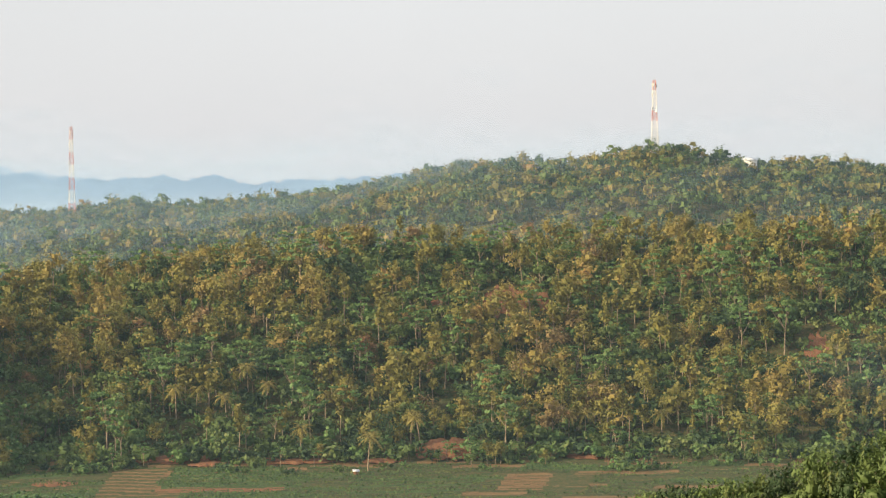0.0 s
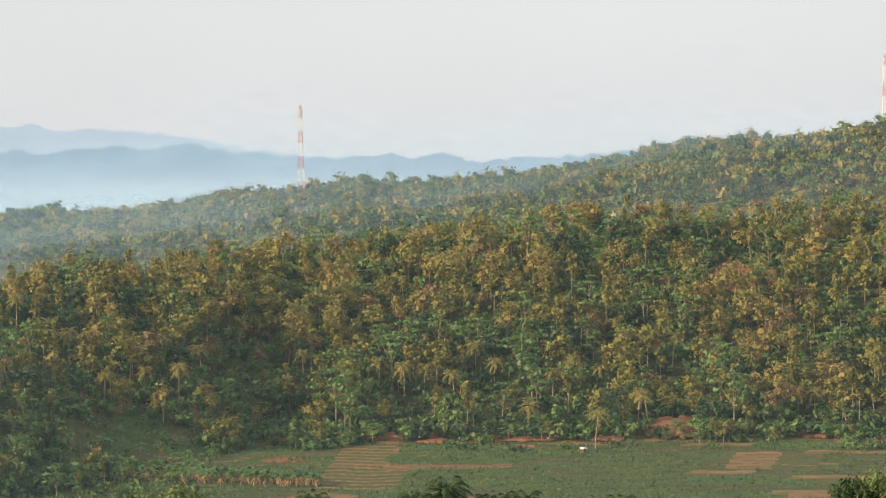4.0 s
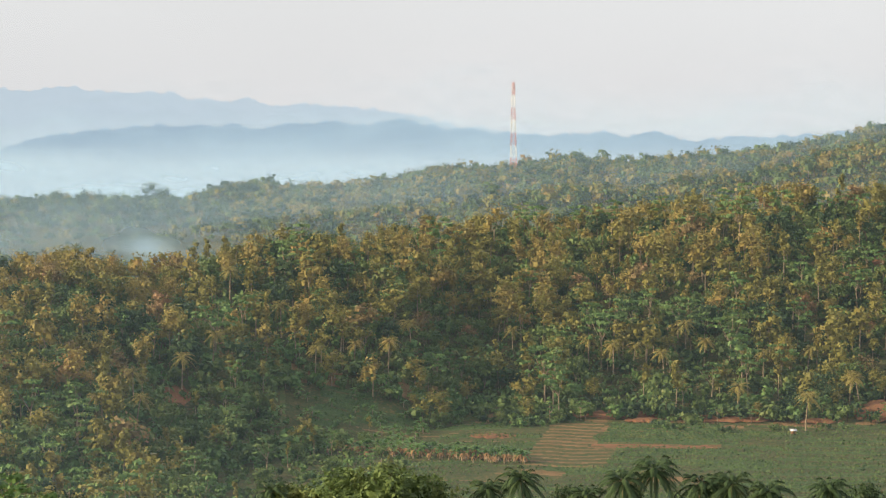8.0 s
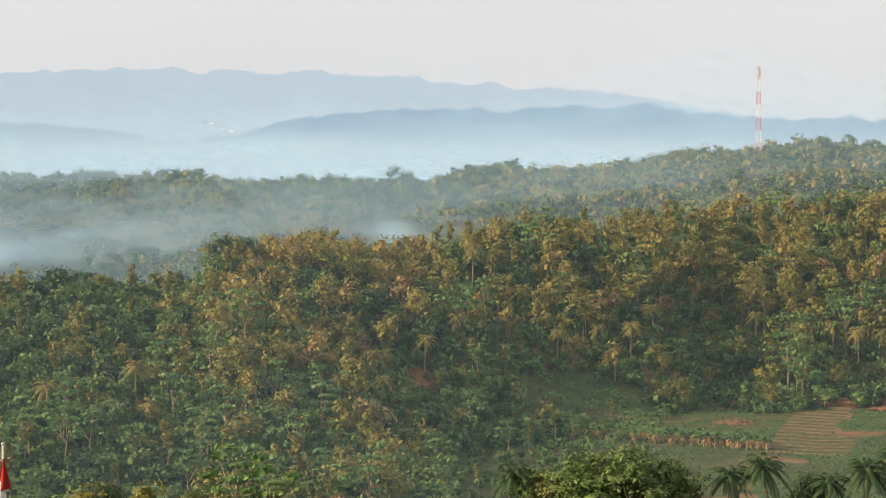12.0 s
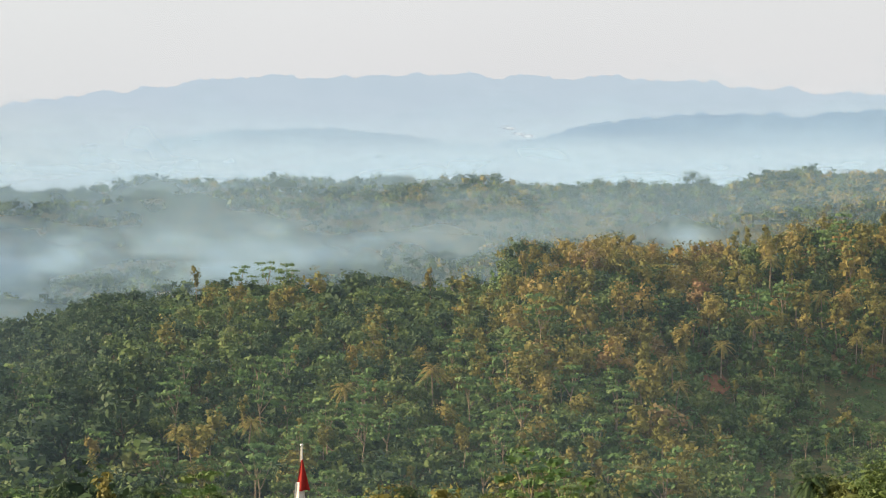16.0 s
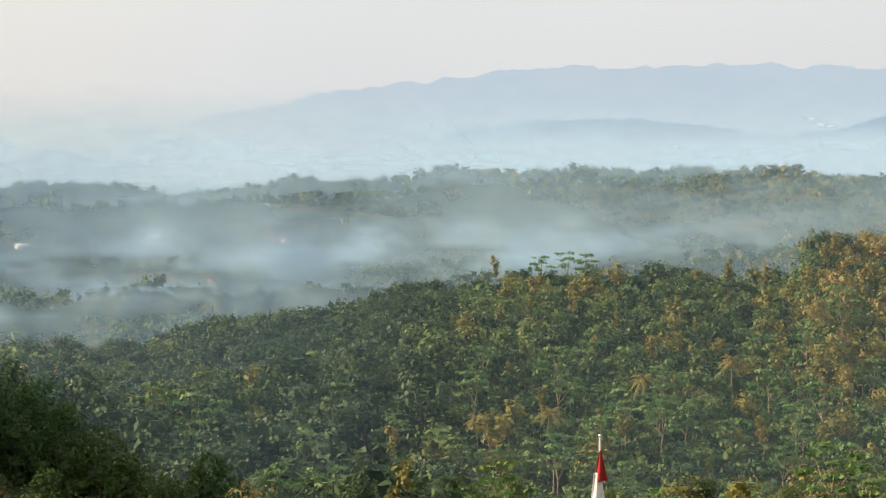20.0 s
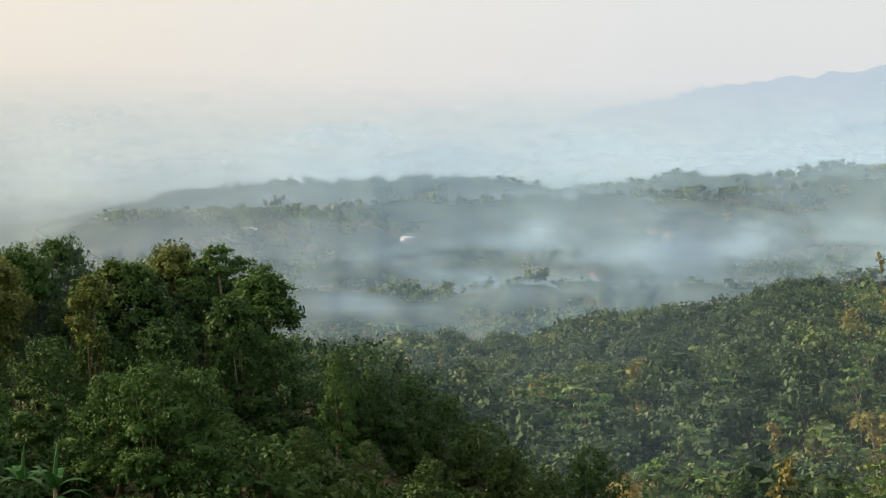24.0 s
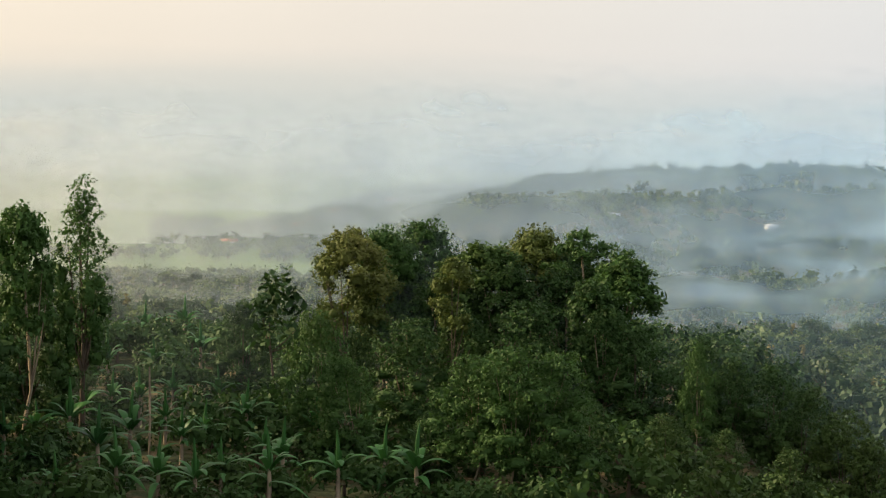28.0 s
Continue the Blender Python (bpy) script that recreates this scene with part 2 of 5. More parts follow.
def hill_el(az):
    """Skyline of the farther hills."""
    return line(az, (-40, 0.3), (-9.5, 0.48), (-8.4, 0.60), (-7.5, 0.63), (-6.8, 0.58), (-6.3, 0.76), (-5.1, 0.93), (-4.5, 1.03), (-3.3, 0.76), (-2.7, 0.66), (-2.0, 0.71), (-1.1, 0.66), (-0.3, 0.58), (0.5, 0.50), (0.9, 0.33), (1.5, 0.19), (2.7, 0.01),
                (4.0, -0.12), (5.3, -0.20), (6.0, -0.17), (6.8, -0.12), (7.4, -0.20), (8.1, -0.34), (8.8, -0.32), (9.6, -0.37), (10.1, -0.50), (10.6, -0.64), (11.8, -0.75), (12.9, -0.81), (13.2, -0.69), (14.1, -0.72), (14.6, -0.88), (15.0, -1.02), (16.6, -1.05), (17.8, -0.98), (18.8, -1.09),
                (19.6, -1.0), (20.0, -0.87), (20.5, -0.83), (21.4, -0.93), (22.3, -0.83), (23.3, -0.94), (24.6, -0.80), (25.3, -0.92), (27.6, -0.89), (28.3, -1.04), (29.0, -1.14), (30.1, -1.20), (30.9, -1.07), (31.5, -1.25), (32.2, -1.38), (33.5, -1.46), (34.6, -1.24), (36, -1.18), (37.7, -1.25), (38.6, -1.34), (39.5, -1.29),
                (40.6, -1.44), (41.8, -1.52), (42.4, -1.79), (43.6, -1.93), (45.4, -2.1), (46.6, -2.5), (60, -2.6))


def height(x, y):
    """Ground height."""
    x, y = np.asarray(x, float), np.asarray(y, float)
    az, r = np.degrees(np.arctan2(-x, y)), np.hypot(x, y)
    z_at = lambda rr, el: EYE + rr * np.tan(np.radians(el))
    s = np.clip((az - 31.5) / 6.5, 0, 1)
    s = s * s * (3 - 2 * s)
    spur = np.clip((-5 - az) / 5, 0, 1) * 16
    rf, rc, rh = foot_r(az), crest_r(az), hill_r(az)
    za = z_at(rc, crest_el(az)) - 12.5
    zh = z_at(rh, hill_el(az)) - 7.0
    west = np.clip((az - 9) / 8, 0, 1)
    plain = np.clip((az - 43) / 3, 0, 1)
    o = np.zeros_like(az)
    zd = (za - 14) * (1 - west) + (-84) * west
    mid = line(az, (-40, 0.2), (9, -0.75), (14, -1.25), (24, -1.55), (31, -1.85), (41, -2.05), (60, -2.05))
    rm = rc + 190 + 0.60 * (rh - rc - 190)
    zm = (z_at(rm, mid) - 9) * west + (0.45 * zd + 0.55 * zh) * (1 - west)
    z2 = zm - 10 * west
    flat = -95.0
    zm, z2, zh = (v * (1 - plain) + flat * plain for v in (zm, z2, zh))
    R = np.stack([o, o + 5, o + 30, o + 60, o + 98, o + 150, o + 168, o + 280, o + 450, np.minimum(o + 600, rf - 35), rf, rc, rc + 190, rc + 190 + 0.36 * (rh - rc - 190), rm, rh, rh + 320, o + 3200, o + 4300, o + 4960], -1)
    Z = np.stack([o, o - 0.2, -5.2 + o, -12.5 + s * 1.5, -19 + s * 4.2, -28 + s * 15.5, -31.5 + s * 16, -53 + spur, -72 + spur * 0.7, o - 88, o - 88, za, zd, 0.5 * zd + 0.5 * zm - 3, zm, zh, o + flat, o - 95, o - 94, o - 62], -1)
    out = np.empty_like(az)
    k = np.clip((R[..., 1:-1] <= r[..., None]).sum(-1), 0, R.shape[-1] - 2)
    take = lambda M, i: np.take_along_axis(M, i[..., None], -1)[..., 0]
    r0, r1, z0, z1 = take(R, k), take(R, k + 1), take(Z, k), take(Z, k + 1)
    t = np.clip((r - r0) / np.maximum(r1 - r0, 1), 0, 1)
    t = 0.45 * t + 0.55 * t * t * (3 - 2 * t)
    out = z0 + (z1 - z0) * t
    rough = np.interp(r, [150, 500, 600, 850, 950, 1300, 2300, 2500], [0.2, 1.0, 0.5, 1.0, 2.2, 4.0, 4.0, 0.6])
    rough = rough * (1 - 0.9 * plain * (r > 1250))
    rough = np.where((az < 14) & (r < rf) & (r > 600), 0.15, rough)
    brow = np.clip(np.abs(r - rh) / 160, 0, 1)
    return out + rough * (0.15 + 0.35 * brow) * swell(BUMPS, x, y) + brow * np.interp(r, [1100, 1500, 2200, 2500], [0, 7.0, 7.0, 0]) * (1 - plain) * 0.5 * swell(ROLLS, x, y)


def xy(az, r):
    a = np.radians(az)
    return -np.sin(a) * r, np.cos(a) * r


def spot(az, r):
    x, y = xy(az, r)
    return float(x), float(y), float(height(x, y))


# ---- mesh helpers ----
def mesh_from(name, V, F, mats, idx=None, smooth=False):
    """One mesh from arrays: V (n, 3), F (m, 4) quads (a triangle repeats its last corner nowhere: quads only)."""
    me = bpy.data.meshes.new(name)
    V, F = np.asarray(V, np.float32), np.asarray(F, np.int32)
    me.vertices.add(len(V))
    me.vertices.foreach_set("co", V.ravel())
    me.loops.add(F.size)
    me.loops.foreach_set("vertex_index", F.ravel())
    me.polygons.add(len(F))
    me.polygons.foreach_set("loop_start", np.arange(len(F), dtype=np.int32) * 4)
    for m in mats:
        me.materials.append(m)
    if idx is not None:
        me.polygons.foreach_set("material_index", np.asarray(idx, np.int32))
    if smooth:
        me.polygons.foreach_set("use_smooth", np.ones(len(F), bool))
    me.update(calc_edges=True)
    return me


def grid(nu, nv):
    i, j = np.meshgrid(np.arange(nu - 1), np.arange(nv - 1), indexing="ij")
    a = (i * nv + j).ravel()
    return np.stack([a, a + 1, a + nv + 1, a + nv], 1)


def join(parts):
    """(V, F) lists into one."""
    Vs, Fs, at = [], [], 0
    for V, F in parts:
        Vs.append(V)
        Fs.append(F + at)
        at += len(V)
    return np.concatenate(Vs), np.concatenate(Fs)


def part(name, me, parent, label=""):
    ob = new(name, me)
    ob.parent = parent
    return tagged(ob, label)


def tube(path, radii, sides=6):
    """Tapered tube along a path, closed at the end by its taper."""
    P = np.asarray(path, float)
    rings = []
    for i, (p, rad) in enumerate(zip(P, radii)):
        d = P[min(i + 1, len(P) - 1)] - P[max(i - 1, 0)]
        d = d / (np.linalg.norm(d) + 1e-9)
        u = np.cross(d, (0.3, 1, 0.1))
        u /= np.linalg.norm(u)
        v = np.cross(d, u)
        a = np.arange(sides) * 2 * np.pi / sides
        rings.append(p + rad * (np.cos(a)[:, None] * u + np.sin(a)[:, None] * v))
    V = np.concatenate(rings)
    F = []
    for i in range(len(P) - 1):
        for j in range(sides):
            k = (j + 1) % sides
            F.append((i * sides + j, i * sides + k, (i + 1) * sides + k, (i + 1) * sides + j))
    return V, np.array(F)


def box(x0, y0, z0, x1, y1, z1):
    V = np.array([(x, y, z) for x in (x0, x1) for y in (y0, y1) for z in (z0, z1)], float)
    F = np.array([(0, 1, 3, 2), (4, 6, 7, 5), (0, 4, 5, 1), (2, 3, 7, 6), (0, 2, 6, 4), (1, 5, 7, 3)])
    return V, F


def ball(n=2):
    """A round body of quads, radius 1."""
    Vs, Fs, at = [], [], 0
    t = np.linspace(-1, 1, n + 1)
    for ax in range(3):
        for sg in (-1, 1):
            a, b = np.meshgrid(t, t, indexing="ij")
            P = np.zeros((n + 1, n + 1, 3))
            P[..., ax], P[..., (ax + 1) % 3], P[..., (ax + 2) % 3] = sg, a, b * sg
            P /= np.linalg.norm(P, axis=-1, keepdims=True)
            Vs.append(P.reshape(-1, 3))
            Fs.append(grid(n + 1, n + 1)[:, ::-1] + at)
            at += (n + 1) ** 2
    return np.concatenate(Vs), np.concatenate(Fs)


BALL1, BALL3 = ball(1), ball(3)


def leaves(g, centres, outward, size, spread=0.7, stretch=1.5, droop=0.2):
    """Folded leaf blades at the centres, facing about outward."""
    n = len(centres)
    nor = outward + g.normal(0, spread, (n, 3)) + (0, 0, 0.35)
    nor /= np.linalg.norm(nor, axis=1, keepdims=True)
    u = np.cross(nor, g.normal(0, 1, (n, 3)))
    u /= np.linalg.norm(u, axis=1, keepdims=True) + 1e-9
    u[:, 2] -= droop
    v = np.cross(nor, u)
    s = size * g.uniform(0.6, 1.25, (n, 1))
    V = np.stack([centres - u * s * stretch * 0.5, centres - v * s * 0.42 + nor * s * 0.12, centres + u * s * stretch * 0.5, centres + v * s * 0.42 + nor * s * 0.12], 1).reshape(-1, 3)
    return V, np.arange(n * 4).reshape(n, 4)


def crown(g, blobs, count, size, per=7, core=0.7, spread=0.45, stretch=1.5, droop=0.2):
    """A crown round blobs (x, y, z, radius, height): leaves in clumps of about per that face one way, dark gaps between, a rough body inside."""
    B = np.array(blobs, float)
    w = B[:, 3] * B[:, 4]
    many = max(3, count // per)
    pick = g.choice(len(B), many, p=w / w.sum())
    d = g.normal(0, 1, (many, 3))
    d[:, 2] += 0.25
    d /= np.linalg.norm(d, axis=1, keepdims=True)
    reach = np.repeat(g.uniform(0.78, 1.12, many), per)[:, None]
    pick, face = np.repeat(pick, per), np.repeat(d + g.normal(0, 0.25, (many, 3)), per, 0)
    d = np.repeat(d, per, 0) + g.normal(0, 0.24, (many * per, 3))
    ext = np.stack([B[pick, 3], B[pick, 3], B[pick, 4]], 1)
    parts = [leaves(g, B[pick, :3] + d * reach * ext, face, size, spread, stretch, droop)]
    inner = count // 5
    pick = g.choice(len(B), inner, p=w / w.sum())
    d = g.normal(0, 1, (inner, 3))
    d *= g.uniform(0.35, 0.68, (inner, 1)) / np.linalg.norm(d, axis=1, keepdims=True)
    parts.append(leaves(g, B[pick, :3] + d * np.stack([B[pick, 3], B[pick, 3], B[pick, 4]], 1), d, size * 1.5, 0.9, 1.2, 0.1))
    for b in B:
        V = BALL1[0] * (1 + 0.2 * g.normal(0, 1, (len(BALL1[0]), 1))) * (b[3] * core, b[3] * core, b[4] * core)
        parts.append((place(V, b[0], b[1], b[2], 1.0, g.uniform(0, 1.57)), BALL1[1]))
    return join(parts)


# ---- tree kinds: each gives (trunk, crown) arrays ----
def limbed(g, h, fork, blobs, rad, lean=0.3, sides=5):
    top = np.array((g.normal(0, lean), g.normal(0, lean), fork))
    parts = [tube([(0, 0, -0.6), (top[0] * 0.4, top[1] * 0.4, fork * 0.5), top], [rad * 1.15, rad * 0.85, rad * 0.6], sides)]
    for b in blobs:
        e = np.array(b[:3])
        m = top * 0.45 + e * 0.55 + (0, 0, -0.1 * h * 0.3)
        parts.append(tube([top * 0.92, m, e], [rad * 0.5, rad * 0.33, rad * 0.1], 4))
    return join(parts)


def teak(g, h=12.0, w=4.2, count=420, size=0.56):
    blobs = []
    for i, t in enumerate((0.64, 0.77, 0.56, 0.89, 0.71, 0.48)):
        a = i * 2.4 + g.uniform(-0.5, 0.5)
        rr = w * g.uniform(0.3, 0.62) * (0.3 if t > 0.8 else 1)
        blobs.append((rr * math.cos(a), rr * math.sin(a), h * t, w * g.uniform(0.50, 0.70), h * 0.145 * g.uniform(0.9, 1.25)))
    return limbed(g, h, h * 0.5, blobs[1:4], 0.2), crown(g, blobs, count, size, 7, 0.46, 0.42, 1.25, 0.05)


def broadleaf(g, h=10.5, w=4.7, count=460, size=0.55):
    blobs = [(0, 0, h * 0.68, w * 0.7, h * 0.24)]
    for i in range(6):
        a = i * 1.05 + g.uniform(-0.4, 0.4)
        blobs.append((w * 0.6 * math.cos(a), w * 0.6 * math.sin(a), h * g.uniform(0.34, 0.78), w * g.uniform(0.36, 0.52), h * g.uniform(0.12, 0.19)))
    return limbed(g, h, h * 0.35, blobs[1:5], 0.22), crown(g, blobs, count, size, 7, 0.46, 0.42, 1.25, 0.05)


def albizia(g, h=14.0, w=5.0, count=260, size=0.62):
    blobs = []
    for i in range(9):
        a = i * 2.4 + g.uniform(-0.3, 0.3)
        rr = w * (0.25 + 0.65 * (i % 3) / 2)
        blobs.append((rr * math.cos(a), rr * math.sin(a), h * (0.97 - 0.14 * (i // 3) - 0.1 * (i % 3) / 2) + g.uniform(-0.3, 0.3), w * g.uniform(0.30, 0.42), h * 0.030))
    return limbed(g, h, h * 0.5, blobs[:5], 0.22, 0.5), crown(g, blobs, count, size, 6, 0.45, 0.3)


def slender(g, h=14.0, w=1.7, count=170, size=0.62):
    blobs = [(g.normal(0, 0.5), g.normal(0, 0.5), h * z, w * g.uniform(0.5, 0.75), h * 0.08) for z in (0.62, 0.72, 0.82, 0.92)]
    return limbed(g, h, h * 0.62, blobs[:2], 0.16, 0.5), crown(g, blobs, count, size, 6, 0.45)


def bush(g, h=3.6, w=2.5, count=48, size=0.75):
    blobs = [(g.normal(0, w * 0.4), g.normal(0, w * 0.4), h * g.uniform(0.35, 0.65), w * g.uniform(0.45, 0.7), h * g.uniform(0.25, 0.38)) for _ in range(3)]
    return tube([(0, 0, -0.5), (0, 0, h * 0.4)], [0.12, 0.08], 4), crown(g, blobs, count, size, 4, 0.5)


def clump(g, h=8.0, w=4.6, count=44, size=0.95):
    """A tree seen from far off."""
    blobs = [(0, 0, h * 0.52, w * 0.75, h * 0.38)] + [(w * 0.6 * math.cos(a), w * 0.6 * math.sin(a), h * g.uniform(0.35, 0.75), w * g.uniform(0.40, 0.6), h * 0.22) for a in (g.uniform(0, 2), g.uniform(3, 5))]
    return tube([(0, 0, -0.5), (0, 0, h * 0.6)], [0.25, 0.15], 3), crown(g, blobs, count, size, 4, 0.6, 0.35, 1.2)


def twiggy(g, blobs, twigs, per, size, core=0.55, cores=14, droop=0.35):
    """A near crown: rosettes of leaves at the twig ends, with gaps between them."""
    B = np.array(blobs, float)
    w = B[:, 3] * B[:, 4]
    pick = g.choice(len(B), twigs, p=w / w.sum())
    d = g.normal(0, 1, (twigs, 3))
    d[:, 2] += 0.2
    d /= np.linalg.norm(d, axis=1, keepdims=True)
    ext = np.stack([B[pick, 3], B[pick, 3], B[pick, 4]], 1)
    C = B[pick, :3] + d * ext * g.uniform(0.6, 1.18, (twigs, 1))
    C = np.repeat(C, per, 0) + g.normal(0, size * 0.75, (twigs * per, 3))
    D = np.repeat(d, per, 0)
    parts = [leaves(g, C, D * 0.6 + (0, 0, 0.4), size, 0.55, 1.7, droop)]
    if core > 0:
        for b in B[:cores]:
            V = BALL3[0] * (1 + 0.2 * g.normal(0, 1, (len(BALL3[0]), 1))) * (b[3] * core, b[3] * core, b[4] * core) + b[:3]
            parts.append((V, BALL3[1]))
    return join(parts)


def near_tree(g, h=11.0, w=3.0, low=0.3, n=11, twigs=700, per=7, size=0.19, core=0.62, stem=0.15, flat=1.0, tuft=1.0):
    """A full leafy tree with an uneven outline; low: where its crown begins."""
    blobs = []
    for i in range(n):
        t = (i + 0.5) / n
        a = i * 2.4 + g.uniform(-0.6, 0.6)
        out = w * (0.35 + 0.45 * math.sin(math.pi * min(1, 0.25 + 0.8 * t))) * g.uniform(0.4, 1.0) * (0.35 if t > 0.88 else 1)
        blobs.append((out * math.cos(a), out * math.sin(a), h * (low + (0.93 - low) * t), w * g.uniform(0.30, 0.50) * tuft, h * g.uniform(0.06, 0.11) * flat * tuft))
    return limbed(g, h, h * max(0.2, low), blobs[::2], stem, 0.3, 7), twiggy(g, blobs, twigs, per, size, core)


def dome_tree(g, h=11.0, w=2.4, low=0.36, n=46, twigs=1150, per=9, size=0.14, stem=0.13, lobe=0.30, flat=0.9):
    """A tree with bare stems and a wide rounded crown of many lobes; low: where the crown begins."""
    blobs = []
    for i in range(n):
        q = math.sqrt((i + 0.5) / n)
        a = i * 2.4 + g.uniform(-0.4, 0.4)
        under = i % 3 == 2
        up = math.sqrt(max(0.0, 1 - (0.92 * q) ** 2)) * (0.45 if under else 1.0) - (0.22 if under else 0.0) * q
        z = h * (low + 0.12 + (0.86 - low) * max(0.0, up) + g.uniform(-0.02, 0.03))
        rad = w * lobe * g.uniform(0.75, 1.3)
        blobs.append((0.86 * w * q * math.cos(a), 0.86 * w * q * math.sin(a), z, rad, rad * flat * g.uniform(0.7, 1.1)))
    stems = limbed(g, h, h * low * 0.8, blobs[1::8], stem, 0.35, 7)
    return stems, twiggy(g, blobs, twigs, per, size, 0.5, n)


def arching(g, n, base, length, up, width, segs=5, sag=1.0, lowest=0.35):
    """n arching blades from base: V-shaped strips that droop."""
    parts = []
    for i in range(n):
        a = i * 2.399 + g.uniform(-0.2, 0.2)
        el = up * g.uniform(lowest, 1.15) if i % 4 else up * 1.5
        L = length * g.uniform(0.8, 1.1)
        t = np.linspace(0, 1, segs + 1)
        out = L * t * math.cos(el * 0.8)
        z = L * (t * math.sin(el) - sag * 0.75 * t ** 2.1)
        d = np.array((math.cos(a), math.sin(a)))
        side = np.array((-d[1], d[0]))
        wd = width * np.sin(np.pi * np.clip(0.12 + 0.86 * t, 0, 1)) ** 0.7
        mid = np.stack([d[0] * out, d[1] * out, z], 1) + base
        lft = mid + np.stack([side[0] * wd, side[1] * wd, -0.35 * wd], 1)
        rgt = mid - np.stack([side[0] * wd, side[1] * wd, 0.35 * wd], 1)
        V = np.concatenate([lft, mid, rgt])
        k = segs + 1
        F = [(j, j + 1, k + j + 1, k + j) for j in range(segs)] + [(k + j, k + j + 1, 2 * k + j + 1, 2 * k + j) for j in range(segs)]
        parts.append((V, np.array(F)))
    return join(parts)


def coconut(g, h=10.0, n=22, length=3.9, pairs=11):
    bend = g.normal(0, 0.7, 2)
    path = [(bend[0] * t * t, bend[1] * t * t, -0.6 + (h + 0.6) * t) for t in (0, 0.3, 0.65, 1)]
    V, k = [], 0
    for i in range(n):
        a = i * 2.399 + g.uniform(-0.25, 0.25)
        el = 1.25 - 1.7 * (i / n) + g.uniform(-0.15, 0.15)
        L = length * g.uniform(0.85, 1.1)
        d, side = np.array((math.cos(a), math.sin(a), 0)), np.array((-math.sin(a), math.cos(a), 0))
        at = lambda t: np.array(path[-1]) + d * L * t * math.cos(el * 0.75) + (0, 0, L * (t * math.sin(el) - 0.62 * t ** 2.2))
        for t in np.linspace(0.12, 1.0, pairs):
            p, q = at(t), at(min(1.05, t + 0.10))
            ln = 0.75 * math.sin(math.pi * min(0.97, 0.2 + 0.75 * t)) + 0.12
            for sg in (-1, 1):
                tip = p + sg * side * ln * 0.75 + (q - p) * 1.6 + (0, 0, -0.55 * ln)
                V += [p, p * 0.5 + tip * 0.5 + (0, 0, 0.06) - (q - p) * 0.1, tip, p * 0.4 + tip * 0.6 + (q - p) * 0.55]
        for j in range(4):
            p, q = at(j / 4), at((j + 1) / 4)
            V += [p - side * 0.05, p + side * 0.05, q + side * 0.03, q - side * 0.03]
    V = np.array(V)
    return tube(path, [0.27, 0.2, 0.17, 0.15], 6), (V, np.arange(len(V)).reshape(-1, 4))


def banana(g, h=2.6, n=10, length=1.9, width=0.2):
    fr = [arching(g, n, np.array((0, 0, h * 0.6)), length, 1.4, width, 7, 0.85), arching(g, 4, np.array((0, 0, h * 0.45)), length * 0.9, 0.55, width * 0.9, 6, 1.0)]
    t = np.linspace(0, 1, 4)
    fr.append(tube(np.stack([0.05 * t, 0 * t, h * 0.6 + 1.0 * t], 1), 0.06 * (1 - t) + 0.015, 5))
    return tube([(0, 0, -0.3), (0, 0, h * 0.3), (0, 0, h * 0.65)], [0.11, 0.09, 0.06], 6), join(fr)


def tall_banana(g, h=2.8, n=10, length=2.1, width=0.17):
    fr = [arching(g, n, np.array((0, 0, h * 0.75)), length, 1.3, width, 8, 0.8, 0.5), arching(g, 3, np.array((0, 0, h * 0.6)), length * 0.9, 0.6, width * 0.9, 7, 1.0)]
    t = np.linspace(0, 1, 5)
    fr.append(tube(np.stack([0.1 * t * t, 0 * t, h * 0.75 + 1.7 * t], 1), 0.08 * np.sin(np.pi * (0.15 + 0.8 * t)) + 0.015, 5))
    return tube([(0, 0, -0.3), (0, 0, h * 0.4), (0, 0, h * 0.8)], [0.13, 0.11, 0.07], 7), join(fr)


def place(V, x, y, z, s, turn, sz=1.0):
    c, n = math.cos(turn) * s, math.sin(turn) * s
    return np.stack([V[:, 0] * c - V[:, 1] * n + x, V[:, 0] * n + V[:, 1] * c + y, V[:, 2] * s * sz + z], 1)


class Kind:
    """Some variants of one kind of tree, as arrays and as shared meshes."""

    def __init__(self, name, make, variants, seed, leaf, bark, label, category, crown_name="crown", **how):
        self.name, self.leaf, self.bark, self.label, self.category, self.crown_name = name, leaf, bark, label, category, crown_name
        self.shapes = [make(np.random.default_rng(seed + i), **how) for i in range(variants)]
        self.meshes = None
        self.tall = float(np.mean([c[0][:, 2].max() for _, c in self.shapes]))

    def stand(self, x, y, z, s, turn, v, group="", label="", sz=1.0, leaf=None):
        """One tree as a thing of its own: trunk and crown."""
        if self.meshes is None:
            self.meshes = [(mesh_from("trunk", *t, [self.bark], smooth=True), mesh_from(self.crown_name, *c, [self.leaf])) for t, c in self.shapes]
        v = v % len(self.shapes)
        ob = tagged(new(self.name), label or self.label, self.category, group)
        ob.matrix_basis = Matrix.Translation((x, y, z)) @ Matrix.Rotation(turn, 4, "Z") @ Matrix.Diagonal((s, s, s * sz, 1))
        part("trunk", self.meshes[v][0], ob)
        me = self.meshes[v][1]
        if leaf is not None:
            me = mesh_from(self.crown_name, *self.shapes[v][1], [leaf])
        part(self.crown_name, me, ob)
        return ob


